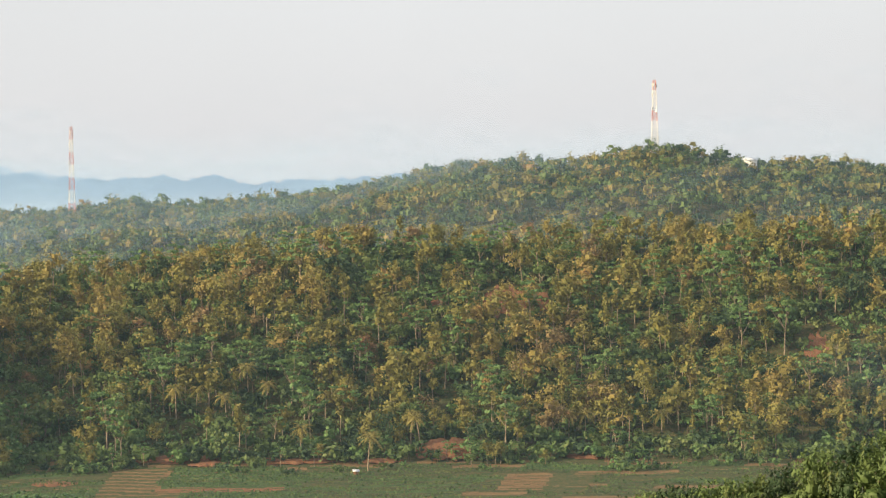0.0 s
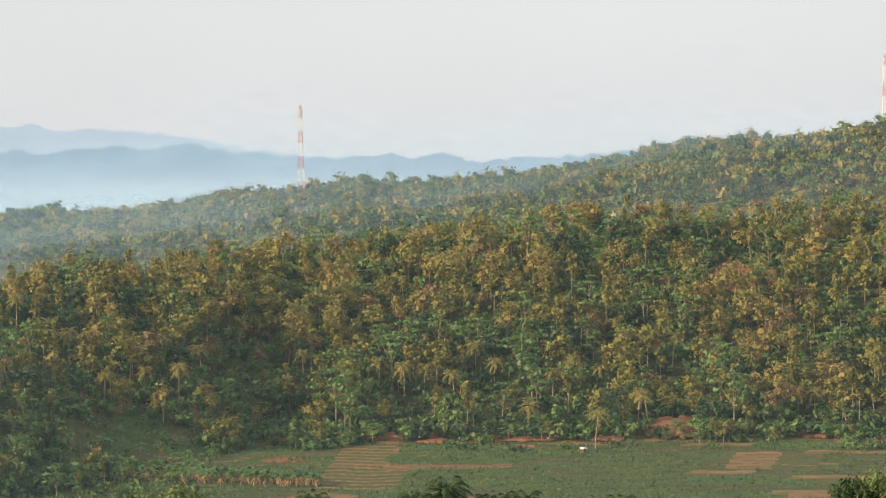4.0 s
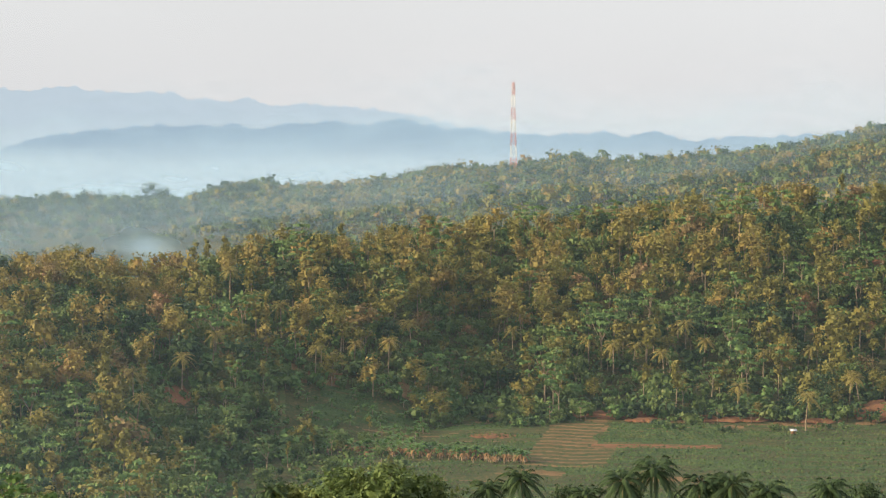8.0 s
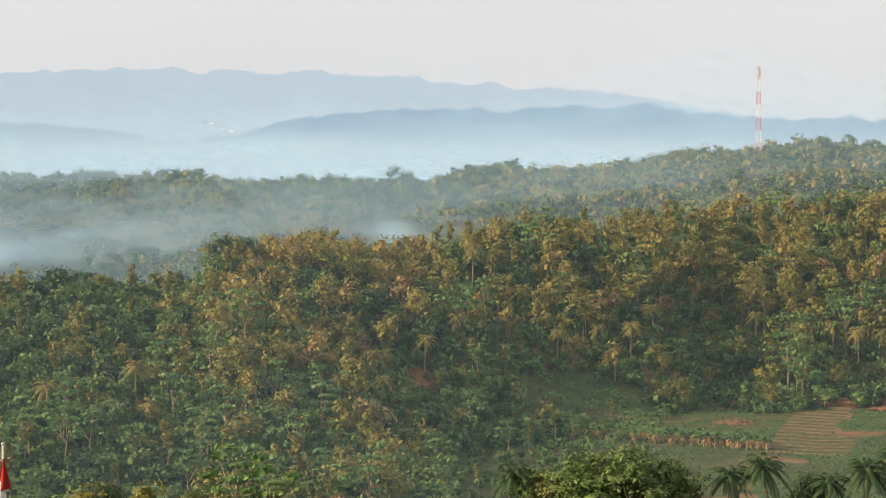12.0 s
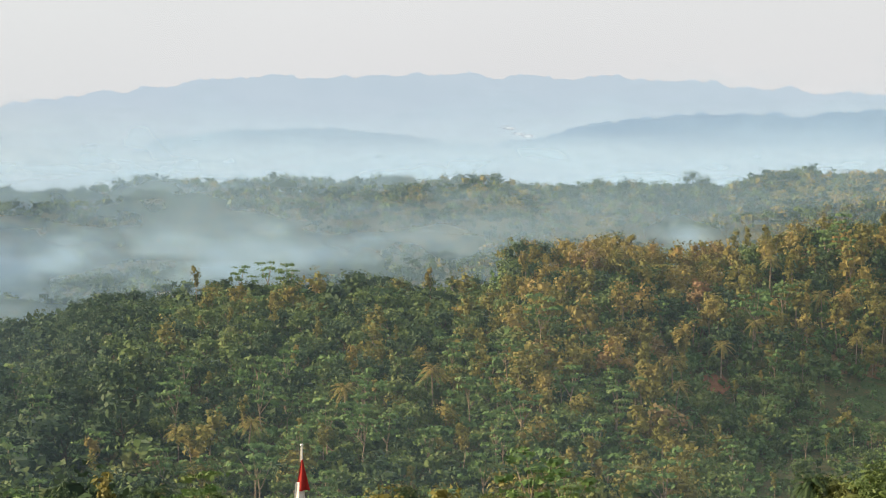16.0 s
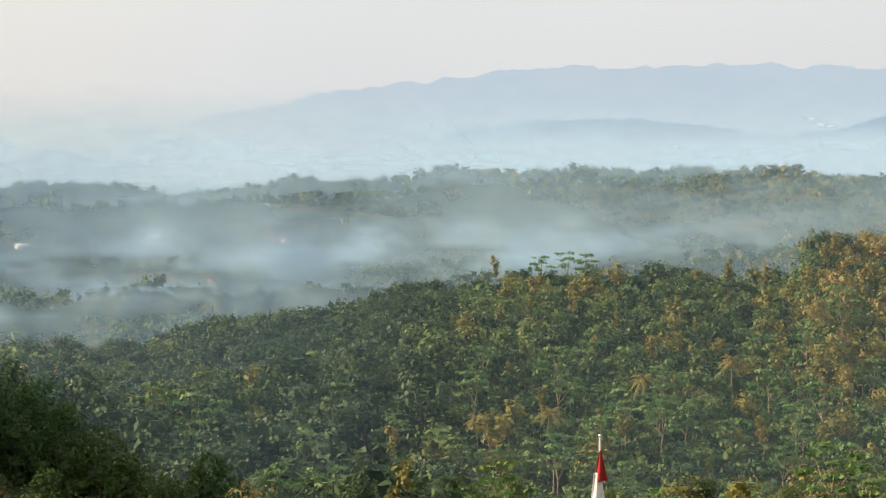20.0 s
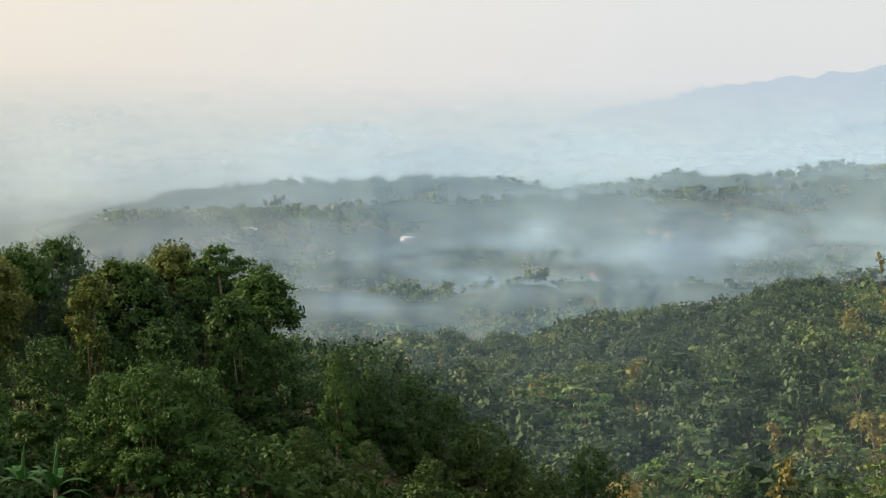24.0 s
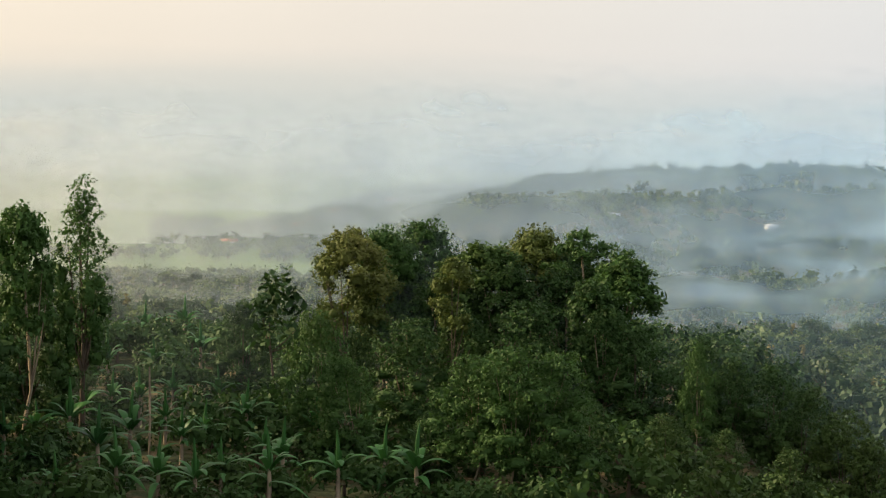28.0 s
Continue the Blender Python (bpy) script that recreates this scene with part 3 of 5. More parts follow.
def stuff(name, label, category, items):
    """Many trees in one mesh: items (kind, leaf material, x, y, z, s, turn, v)."""
    mats = []
    parts, idx = [], []
    for kind, leaf, x, y, z, s, turn, v in items:
        for m, (V, F) in zip((kind.bark, leaf), kind.shapes[v % len(kind.shapes)]):
            if m not in mats:
                mats.append(m)
            parts.append((place(V, x, y, z, s, turn), F))
            idx.append(np.full(len(F), mats.index(m)))
    V, F = join(parts)
    return tagged(new(name, mesh_from(name, V, F, mats, np.concatenate(idx))), label, category, "", "stuff")


# ---- ground ----
az_steps = np.concatenate([np.arange(-36, 78.01, 0.4), np.arange(84, 324, 6), [324.0]])
r_steps = np.concatenate([[0.0], np.arange(6, 180, 9), np.arange(180, 560, 22), np.arange(560, 1260, 10), np.arange(1260, 2400, 24), np.arange(2400, 4960, 130), [4960]])
A, Rr = np.meshgrid(az_steps, r_steps, indexing="ij")
gx, gy = xy(A, Rr)
gz = height(gx, gy)
ma, mr = np.meshgrid((az_steps[1:] + az_steps[:-1]) / 2, (r_steps[1:] + r_steps[:-1]) / 2, indexing="ij")
rice = ((mr > 1385 + 45 * np.sin(ma * 1.7)) & (ma > 43.2 + 1.2 * np.sin(mr * 0.006)) & (ma < 90)) | ((mr > hill_r(ma) + 330) & (mr > 2300))
meadow = (ma > 8.8 + 0.5 * np.sin(mr * 0.05)) & (ma < 15) & (mr > 600) & (mr < foot_r(ma) + 75)
ground = tagged(new("ground", mesh_from("ground", np.stack([gx, gy, gz], -1).reshape(-1, 3), grid(len(az_steps), len(r_steps))[:, ::-1], [GROUND, PADDY, MEADOW], np.where(meadow, 2, rice).ravel(), True)),
                "wooded hills, valley floor and far plain", "ground", "", "structure")


def draped(name, az0, az1, r0, r1, mat, lift=0.25, n=24, label="", category="", kind="structure", ragged=0.0, m=12, bulge=0.0, oval=False):
    """A patch that lies on the ground between two bearings and distances."""
    u, v = np.meshgrid(np.linspace(0, 1, n), np.linspace(0, 1, m), indexing="ij")
    edge = ragged * (np.sin(u * 19 + az0 * 7) + np.sin(u * 7.3 + r0)) * 0.5
    a = az0 + (az1 - az0) * (u + 0.05 * ragged * np.sin(v * 11 + az0))
    r = r0 + (r1 - r0) * np.clip(v + edge * (v - 0.5), -0.5, 1.5)
    if oval:
        span = np.sqrt(np.clip(1 - (2 * u - 1) ** 2, 0.0004, 1)) * (1 + 0.22 * np.sin(u * 23 + az0) + 0.15 * np.sin(u * 41 + r0))
        r = (r0 + r1) / 2 + (r1 - r0) * (v - 0.5) * span
    x, y = xy(a, r)
    z = height(x, y) + lift + bulge * np.sin(np.pi * u) * np.sin(np.pi * v)
    return tagged(new(name, mesh_from(name, np.stack([x, y, z], -1).reshape(-1, 3), grid(n, m)[:, ::-1], [mat], smooth=True)), label, category, "", kind)


# ---- far mountains and low hills, the haze put in as their own glow ----
def range_of_hills(name, az0, az1, r, el, depth, label, seed, mat, jag=2.0):
    """A long ridge with its own slopes; el gives its skyline in degrees."""
    g = np.random.default_rng(seed)
    az = np.arange(az0, az1, 0.035)
    top = EYE + r * np.tan(np.radians(el(az)))
    for k in range(11):
        w = 0.085 * 1.36 ** k
        top = top + 0.8 * jag * w ** 0.6 * np.sin(az * 6.283 / w + g.uniform(0, 6.28)) * (0.6 + 0.4 * np.sin(az * 0.9 + k))
    t = np.linspace(-1, 1, 15)
    rows = []
    for v in t:
        gully = 1 + 0.25 * np.sin(az * 2.1 + 4 * v) * (1 - abs(v)) * abs(v)
        fall = (1 - abs(v) ** 0.8 * gully.clip(0.6, 1.6)).clip(-0.2, 1)
        base = -75.0
        x, y = xy(az, r + depth * v)
        rows.append(np.stack([x, y, base + (top - base) * fall], -1))
    V = np.stack(rows, 1)
    return tagged(new(name, mesh_from(name, V.reshape(-1, 3), grid(len(az), len(t))[:, ::-1], [mat], smooth=True)), label, "mountain", "", "structure")


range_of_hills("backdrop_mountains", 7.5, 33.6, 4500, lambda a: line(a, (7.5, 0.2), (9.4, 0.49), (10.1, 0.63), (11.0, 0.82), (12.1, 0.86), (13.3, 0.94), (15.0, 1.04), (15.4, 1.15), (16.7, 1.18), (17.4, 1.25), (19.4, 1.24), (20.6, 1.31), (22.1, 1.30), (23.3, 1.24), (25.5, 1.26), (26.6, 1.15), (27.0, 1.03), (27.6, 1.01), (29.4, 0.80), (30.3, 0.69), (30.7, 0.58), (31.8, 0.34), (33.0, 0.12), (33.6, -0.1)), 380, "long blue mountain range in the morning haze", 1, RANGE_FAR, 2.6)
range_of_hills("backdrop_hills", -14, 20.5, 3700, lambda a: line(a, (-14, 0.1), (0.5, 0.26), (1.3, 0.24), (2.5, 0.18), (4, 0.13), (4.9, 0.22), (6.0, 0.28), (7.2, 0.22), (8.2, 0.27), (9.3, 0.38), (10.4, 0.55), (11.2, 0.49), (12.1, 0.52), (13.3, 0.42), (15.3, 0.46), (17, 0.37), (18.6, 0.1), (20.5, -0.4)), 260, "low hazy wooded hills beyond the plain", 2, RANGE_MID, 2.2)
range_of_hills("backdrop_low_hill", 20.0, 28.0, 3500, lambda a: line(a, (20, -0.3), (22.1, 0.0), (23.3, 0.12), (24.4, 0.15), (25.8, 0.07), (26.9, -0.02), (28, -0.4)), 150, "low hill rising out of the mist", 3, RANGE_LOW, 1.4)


# ---- mist ----
def mist(name, r, az0, az1, zlo, zhi, density, label, mat=MIST, wav=3.0, lean=1.0, na=150, nz=30, seed=1, edge=3.0, fine=1.0):
    """A thin sheet that stands in for a bank of mist over the land: density(az, z, n) from 0 to 1, n its own billows.
    """
    u, v = np.meshgrid(np.linspace(az0, az1, na), np.linspace(zlo, zhi, nz), indexing="ij")
    rr = r + wav * np.sin(u * 0.9 + seed) + 0.5 * wav * np.sin(u * 2.7 + seed * 2) + lean * (v + 40)
    x, y = xy(u, rr)
    arc = np.radians(u) * r
    w1, w2 = waves(seed * 10 + 1, 18, 90 * fine, 500 * fine), waves(seed * 10 + 2, 18, 30 * fine, 120 * fine)
    n = 0.65 * swell(w1, arc, v * 4.0) + 0.35 * swell(w2, arc, v * 2.5)
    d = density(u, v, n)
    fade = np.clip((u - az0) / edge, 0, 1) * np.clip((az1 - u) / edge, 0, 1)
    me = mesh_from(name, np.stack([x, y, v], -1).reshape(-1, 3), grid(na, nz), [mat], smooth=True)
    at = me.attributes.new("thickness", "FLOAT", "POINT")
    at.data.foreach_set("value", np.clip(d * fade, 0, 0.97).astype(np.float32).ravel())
    wm = me.attributes.new("sunward_tint", "FLOAT", "POINT")
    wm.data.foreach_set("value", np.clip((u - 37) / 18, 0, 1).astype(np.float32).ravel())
    return tagged(new(name, me), label, "mist", "", "stuff")


def bank(a, top, soft, rag=0.25, blow=0.13, r=1000.0, drifts=()):
    """Density a below the height top (a number or a function of az), thinning over soft metres, with drifts of smoke
    (az, el, half width and half height in degrees, strength, slant) at the distance r."""
    def d(az, z, n):
        h = top(az) if callable(top) else top
        t = np.clip((h - z + rag * soft * n) / soft, 0, 1)
        k = a(az) if callable(a) else a
        out = k * t * t * (3 - 2 * t) * (1 + blow * n)
        for saz, sel, wa, we, strength, slant in drifts:
            zc, hz = EYE + r * math.tan(radians(sel)), r * math.tan(radians(we))
            q = ((az - saz - slant * (z - zc) / hz * wa) / wa) ** 2 + ((z - zc) / hz) ** 2
            puff = strength * np.exp(-1.6 * q) * np.clip(0.5 + 0.95 * n, 0.03, 2.0)
            out = out + (1 - out) * np.clip(puff, 0, 0.85)
        return out
    return d


HAZE = "thin blue-white morning haze over the land"
DRIFT = "bluish haze with white drifts of smoke over the valley"
FINE = dict(na=430, nz=64, fine=0.45)
# First two: faint veils before near trees and ridge, added to lift darks.
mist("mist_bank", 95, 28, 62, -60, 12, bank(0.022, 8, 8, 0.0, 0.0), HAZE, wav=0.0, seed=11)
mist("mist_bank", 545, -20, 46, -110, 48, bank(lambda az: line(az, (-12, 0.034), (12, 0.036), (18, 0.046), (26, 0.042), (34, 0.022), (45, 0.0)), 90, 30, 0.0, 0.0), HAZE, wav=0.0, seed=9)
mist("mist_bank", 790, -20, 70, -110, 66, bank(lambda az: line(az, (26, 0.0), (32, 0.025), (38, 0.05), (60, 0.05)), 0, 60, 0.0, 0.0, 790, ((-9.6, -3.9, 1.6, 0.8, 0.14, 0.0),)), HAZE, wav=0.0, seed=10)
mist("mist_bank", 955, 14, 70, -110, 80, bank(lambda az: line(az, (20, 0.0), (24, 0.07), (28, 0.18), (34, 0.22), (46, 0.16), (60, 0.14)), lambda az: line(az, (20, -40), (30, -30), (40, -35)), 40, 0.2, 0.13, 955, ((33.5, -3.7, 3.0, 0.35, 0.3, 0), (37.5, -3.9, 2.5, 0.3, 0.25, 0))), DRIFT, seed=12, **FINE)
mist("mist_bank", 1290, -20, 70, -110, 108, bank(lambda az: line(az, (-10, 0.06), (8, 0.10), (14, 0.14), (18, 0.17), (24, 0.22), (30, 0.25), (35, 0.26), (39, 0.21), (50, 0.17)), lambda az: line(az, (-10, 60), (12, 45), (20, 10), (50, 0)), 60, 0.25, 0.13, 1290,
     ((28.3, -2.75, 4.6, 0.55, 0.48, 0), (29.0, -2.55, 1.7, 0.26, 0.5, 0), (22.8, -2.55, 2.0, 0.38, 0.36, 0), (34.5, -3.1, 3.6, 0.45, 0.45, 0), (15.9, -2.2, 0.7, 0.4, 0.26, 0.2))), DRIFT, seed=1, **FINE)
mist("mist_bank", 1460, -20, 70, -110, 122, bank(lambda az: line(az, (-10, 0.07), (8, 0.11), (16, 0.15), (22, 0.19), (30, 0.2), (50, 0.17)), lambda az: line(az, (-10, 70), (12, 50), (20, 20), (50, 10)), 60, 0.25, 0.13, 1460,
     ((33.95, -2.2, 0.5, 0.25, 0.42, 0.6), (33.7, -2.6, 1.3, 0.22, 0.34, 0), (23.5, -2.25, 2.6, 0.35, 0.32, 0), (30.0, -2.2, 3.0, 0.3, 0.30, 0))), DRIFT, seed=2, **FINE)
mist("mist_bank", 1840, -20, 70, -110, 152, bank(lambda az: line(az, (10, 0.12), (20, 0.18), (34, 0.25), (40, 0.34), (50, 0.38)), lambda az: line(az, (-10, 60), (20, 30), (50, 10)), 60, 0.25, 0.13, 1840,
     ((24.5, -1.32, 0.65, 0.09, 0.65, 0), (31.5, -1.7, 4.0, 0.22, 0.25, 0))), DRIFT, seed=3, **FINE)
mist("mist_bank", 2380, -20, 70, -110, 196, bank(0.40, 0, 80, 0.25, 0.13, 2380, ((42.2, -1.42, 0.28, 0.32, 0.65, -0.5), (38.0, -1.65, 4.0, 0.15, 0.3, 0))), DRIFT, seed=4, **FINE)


def backdrop_haze_glow(r, top, soft, most, label, az0=-22, az1=72, seed=1):
    """Glowing sheet that stands in for far haze: thickness most below, thinning over soft degrees up to the height top
    (degrees at az).
    """
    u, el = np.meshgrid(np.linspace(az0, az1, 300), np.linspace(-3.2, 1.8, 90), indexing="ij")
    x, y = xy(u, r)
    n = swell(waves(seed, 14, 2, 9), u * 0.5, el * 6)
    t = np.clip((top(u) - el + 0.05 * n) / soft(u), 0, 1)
    me = mesh_from("backdrop_haze_glow", np.stack([x, y, EYE + r * np.tan(np.radians(el))], -1).reshape(-1, 3), grid(*u.shape), [FAR_HAZE_GLOW], smooth=True)
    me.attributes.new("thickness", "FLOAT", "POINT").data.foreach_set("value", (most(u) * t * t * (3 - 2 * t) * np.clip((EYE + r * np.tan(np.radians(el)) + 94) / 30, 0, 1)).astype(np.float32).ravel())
    me.attributes.new("sunward_tint", "FLOAT", "POINT").data.foreach_set("value", np.clip((u - 24) / 22, 0, 1).astype(np.float32).ravel())
    return tagged(new("backdrop_haze_glow", me), label, "haze", "", "structure")


# Two small white marks far off, built as airy patches hung over the plain.
mist("white_patch", 3150, 18.4, 21.0, -25, 30, bank(0.0, -60, 10, 0.0, 0.0, 3150, ((19.69, 0.14, 0.16, 0.035, 0.9, 0.6), (19.42, 0.0, 0.18, 0.06, 0.9, 0.5))), "small airy white patches over the far plain", AIRY_WHITE, wav=0.0, lean=0.0, na=160, nz=60, seed=61, edge=0.3, fine=0.5)
GLOWING_HAZE = "glowing pale haze sheet over the far plain"
backdrop_haze_glow(3250, lambda a: line(a, (0, 0.2), (12, 0.25), (28, 0.2), (40, 0.1), (50, 0.0)), lambda a: line(a, (28, 0.75), (42, 1.6)), lambda a: line(a, (0, 0.85), (20, 0.9), (36, 0.9), (45, 0.9)), GLOWING_HAZE, seed=51)
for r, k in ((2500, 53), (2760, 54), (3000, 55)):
    backdrop_haze_glow(r, lambda a: line(a, (36, -0.4), (50, -0.3)), lambda a: 1.4 + 0 * a, lambda a: line(a, (34, 0.0), (43, 0.34)), GLOWING_HAZE, 33, 72, k)
backdrop_haze_glow(4150, lambda a: line(a, (0, 0.7), (12, 0.85), (28, 0.8), (33, 0.95), (44, 1.3)), lambda a: line(a, (30, 0.9), (40, 1.5)), lambda a: line(a, (0, 0.4), (12, 0.5), (28, 0.6), (34, 0.9), (60, 0.97)), GLOWING_HAZE, seed=52)

# ---- woods ----
LEAN = dict(count=175, size=0.80)
L_TEAK = Kind("teak_tree", teak, 5, 110, LEAF_TEAK, BARK, "", "tree", **LEAN)
L_GOLD = Kind("teak_tree", teak, 3, 150, LEAF_GOLD, BARK, "", "tree", h=13.0, **LEAN)
L_DARK = Kind("broadleaf_tree", broadleaf, 5, 210, LEAF_DARK, BARK_DARK, "", "tree", **LEAN)
L_GREEN = Kind("broadleaf_tree", broadleaf, 4, 250, LEAF_GREEN, BARK, "", "tree", h=9.5, w=4.0, **LEAN)
L_ALB = Kind("albizia_tree", albizia, 4, 310, LEAF_FRESH, BARK, "", "tree", **LEAN)
L_SLIM = Kind("slender_tree", slender, 4, 410, LEAF_TEAK, BARK, "", "tree", count=100, size=0.8)
TEAK = Kind("teak_tree", teak, 5, 100, LEAF_TEAK, BARK, "tall olive-green teak tree on the wooded slope", "tree")
GOLD = Kind("teak_tree", teak, 3, 140, LEAF_GOLD, BARK, "teak tree with yellow-brown dry-season leaves", "tree", h=13.0)
BROWN = Kind("teak_tree", teak, 3, 170, LEAF_BROWN, BARK, "teak tree with pinkish-brown withering leaves", "tree", h=11.0)
L_BROWN = Kind("teak_tree", teak, 3, 180, LEAF_BROWN, BARK, "", "tree", h=11.0, **LEAN)
DARK = Kind("broadleaf_tree", broadleaf, 5, 200, LEAF_DARK, BARK_DARK, "dense dark green broadleaf tree on the slope", "tree")
GREEN = Kind("broadleaf_tree", broadleaf, 4, 240, LEAF_GREEN, BARK, "mid-green rounded broadleaf tree on the slope", "tree", h=9.5, w=4.0)
ALB = Kind("albizia_tree", albizia, 4, 300, LEAF_FRESH, BARK, "light green albizia tree with flat layered crown", "tree")
SLIM = Kind("slender_tree", slender, 4, 400, LEAF_TEAK, BARK, "slender tree with long pale bare trunk", "tree")
PALM = Kind("coconut_palm", coconut, 5, 500, LEAF_PALM, BARK, "coconut palm with yellowing drooping fronds", "palm", "fronds")
L_BUSH = Kind("bush", bush, 6, 620, LEAF_GREEN, BARK_DARK, "", "bush", count=44, size=0.75)
BANANA = Kind("banana_plant", banana, 4, 700, LEAF_BANANA, BARK, "banana plant with broad green leaves", "banana plant", "leaves")
FARK = Kind("far_tree", clump, 7, 800, LEAF_GREEN, BARK_DARK, "", "tree")
FART = Kind("far_tree", clump, 5, 850, LEAF_TEAK, BARK, "", "tree", h=9.0, w=4.2)


def scatter(seed, az0, az1, r0, r1, step):
    """Uneven spread of spots between two bearings and two distances (numbers or functions of az)."""
    g = np.random.default_rng(seed)
    out = []
    lo = min(float(r0(a)) if callable(r0) else r0 for a in np.linspace(az0, az1, 40))
    hi = max(float(r1(a)) if callable(r1) else r1 for a in np.linspace(az0, az1, 40))
    r = lo
    while r < hi:
        da = math.degrees(step / r)
        a = np.arange(az0 + g.uniform(0, da), az1, da)
        aa, rr = a + g.uniform(-0.45, 0.45, len(a)) * da, r + g.uniform(-0.5, 0.5, len(a)) * step
        ok = np.ones(len(a), bool)
        ok &= rr > (r0(aa) if callable(r0) else r0)
        ok &= rr < (r1(aa) if callable(r1) else r1)
        out.append(np.stack([aa[ok], rr[ok]], 1))
        r += step
    return np.concatenate(out)


def sight(az, el, lift=0.0, r0=60.0, r1=2400.0):
    """Where the ground, raised by lift, is met on the way at az, el."""
    r = np.arange(r0, r1, 0.5)
    x, y = xy(az, r)
    over = EYE + r * math.tan(radians(el)) - height(x, y) - lift
    k = np.argmax(over < 0) if (over < 0).any() else len(r) - 1
    return spot(az, float(r[k]))


# palms on the slope: bearing, height of the crown in degrees
PALM_SPOTS = ((6.36, -4.30), (5.82, -4.37), (5.39, -4.32), (4.73, -4.52), (0.76, -5.0), (0.55, -5.1), (1.67, -4.5), (-2.67, -4.95), (-3.03, -4.95), (-4.68, -4.98), (14.49, -4.1), (15.16, -4.6),
               (13.02, -3.55), (12.28, -4.4), (17.0, -5.45), (16.14, -5.4), (14.12, -2.8), (25.4, -6.3), (26.9, -6.4), (21.4, -5.2), (23.3, -5.6), (-8.4, -2.4), (-9.0, -2.2), (3.87, -4.25), (4.26, -3.96), (3.16, -5.3), (1.69, -5.5), (0.0, -3.8), (11.44, -4.28), (10.7, -4.34), (16.2, -5.0), (2.6, -4.5), (10.2, -3.9), (8.0, -4.0))
PALM_FEET = []
for az, el in PALM_SPOTS:
    x, y, z = sight(az, el, 9.5, 450)
    PALM_FEET.append((az, math.hypot(x, y)))
# clearings: bearing, distance, half width in degrees, half depth in metres
SCARS = [(az, math.hypot(*sight(az, el, 0.5, 500)[:2]), wa, wr) for az, el, wa, wr in ((-1.35, -2.42, 0.52, 15), (0.1, -2.5, 0.22, 8), (-2.14, -2.48, 0.13, 9), (-8.0, -3.55, 0.28, 9), (8.0, -3.1, 0.24, 8), (15.3, -5.35, 0.35, 9))]
CLEARINGS = [(az, r - 7, wa * 1.1, wr + 9) for az, r, wa, wr in SCARS] + [(0.0, 872, 0.75, 14), (8.9, 815, 1.5, 22), (11.5, 815, 1.8, 30)]


def clear_of(az, r):
    for a, d, wa, wr in CLEARINGS:
        if ((az - a) / wa) ** 2 + ((r - d) / wr) ** 2 < 1:
            return False
    for a, d in PALM_FEET:
        if abs(az - a) < 0.25 and -32 < r - d < 3:
            return False
    return True


foot_edge = lambda a: foot_r(a) + np.where(a > 14.5, -130, 7 + 9 * np.sin(a * 2.3 + 0.6) + 7 * np.sin(a * 5.3))
pts = scatter(11, -11.5, 56, foot_edge, lambda a: crest_r(a) + 16, 8.8)
pts = np.array([p for p in pts if clear_of(*p)])
px, py = xy(pts[:, 0], pts[:, 1])
pz = height(px, py)
tone = 0.5 + 0.5 * swell(waves(21, 12, 40, 160), px, py)
singles, loose = {}, []
SHARE_LEFT = [(GOLD, 0.03), (BROWN, 0.02), (TEAK, 0.12), (GREEN, 0.28), (SLIM, 0.04), (ALB, 0.09), (DARK, 0.42)]
# Past 27.5 degrees: dark-leaved trees, the slope's shade put partly into that choice.
SHARE_DEEP = [(GOLD, 0.05), (BROWN, 0.02), (TEAK, 0.10), (GREEN, 0.12), (SLIM, 0.02), (ALB, 0.06), (DARK, 0.63)]
SHARE_CLEAR = [(GOLD, 0.08), (BROWN, 0.03), (TEAK, 0.28), (GREEN, 0.32), (SLIM, 0.05), (ALB, 0.22), (TEAK, 0.02)]
SHARE = [(GOLD, 0.19), (BROWN, 0.06), (TEAK, 0.22), (GREEN, 0.09), (SLIM, 0.08), (ALB, 0.10), (DARK, 0.26)]
PLAINER = {BROWN: L_BROWN, TEAK: L_TEAK, GOLD: L_GOLD, DARK: L_DARK, GREEN: L_GREEN, ALB: L_ALB, SLIM: L_SLIM}
LIMIT = {BROWN: 40, TEAK: 180, GOLD: 100, DARK: 170, GREEN: 110, ALB: 200, SLIM: 160}
order = RNG.permutation(len(pts))
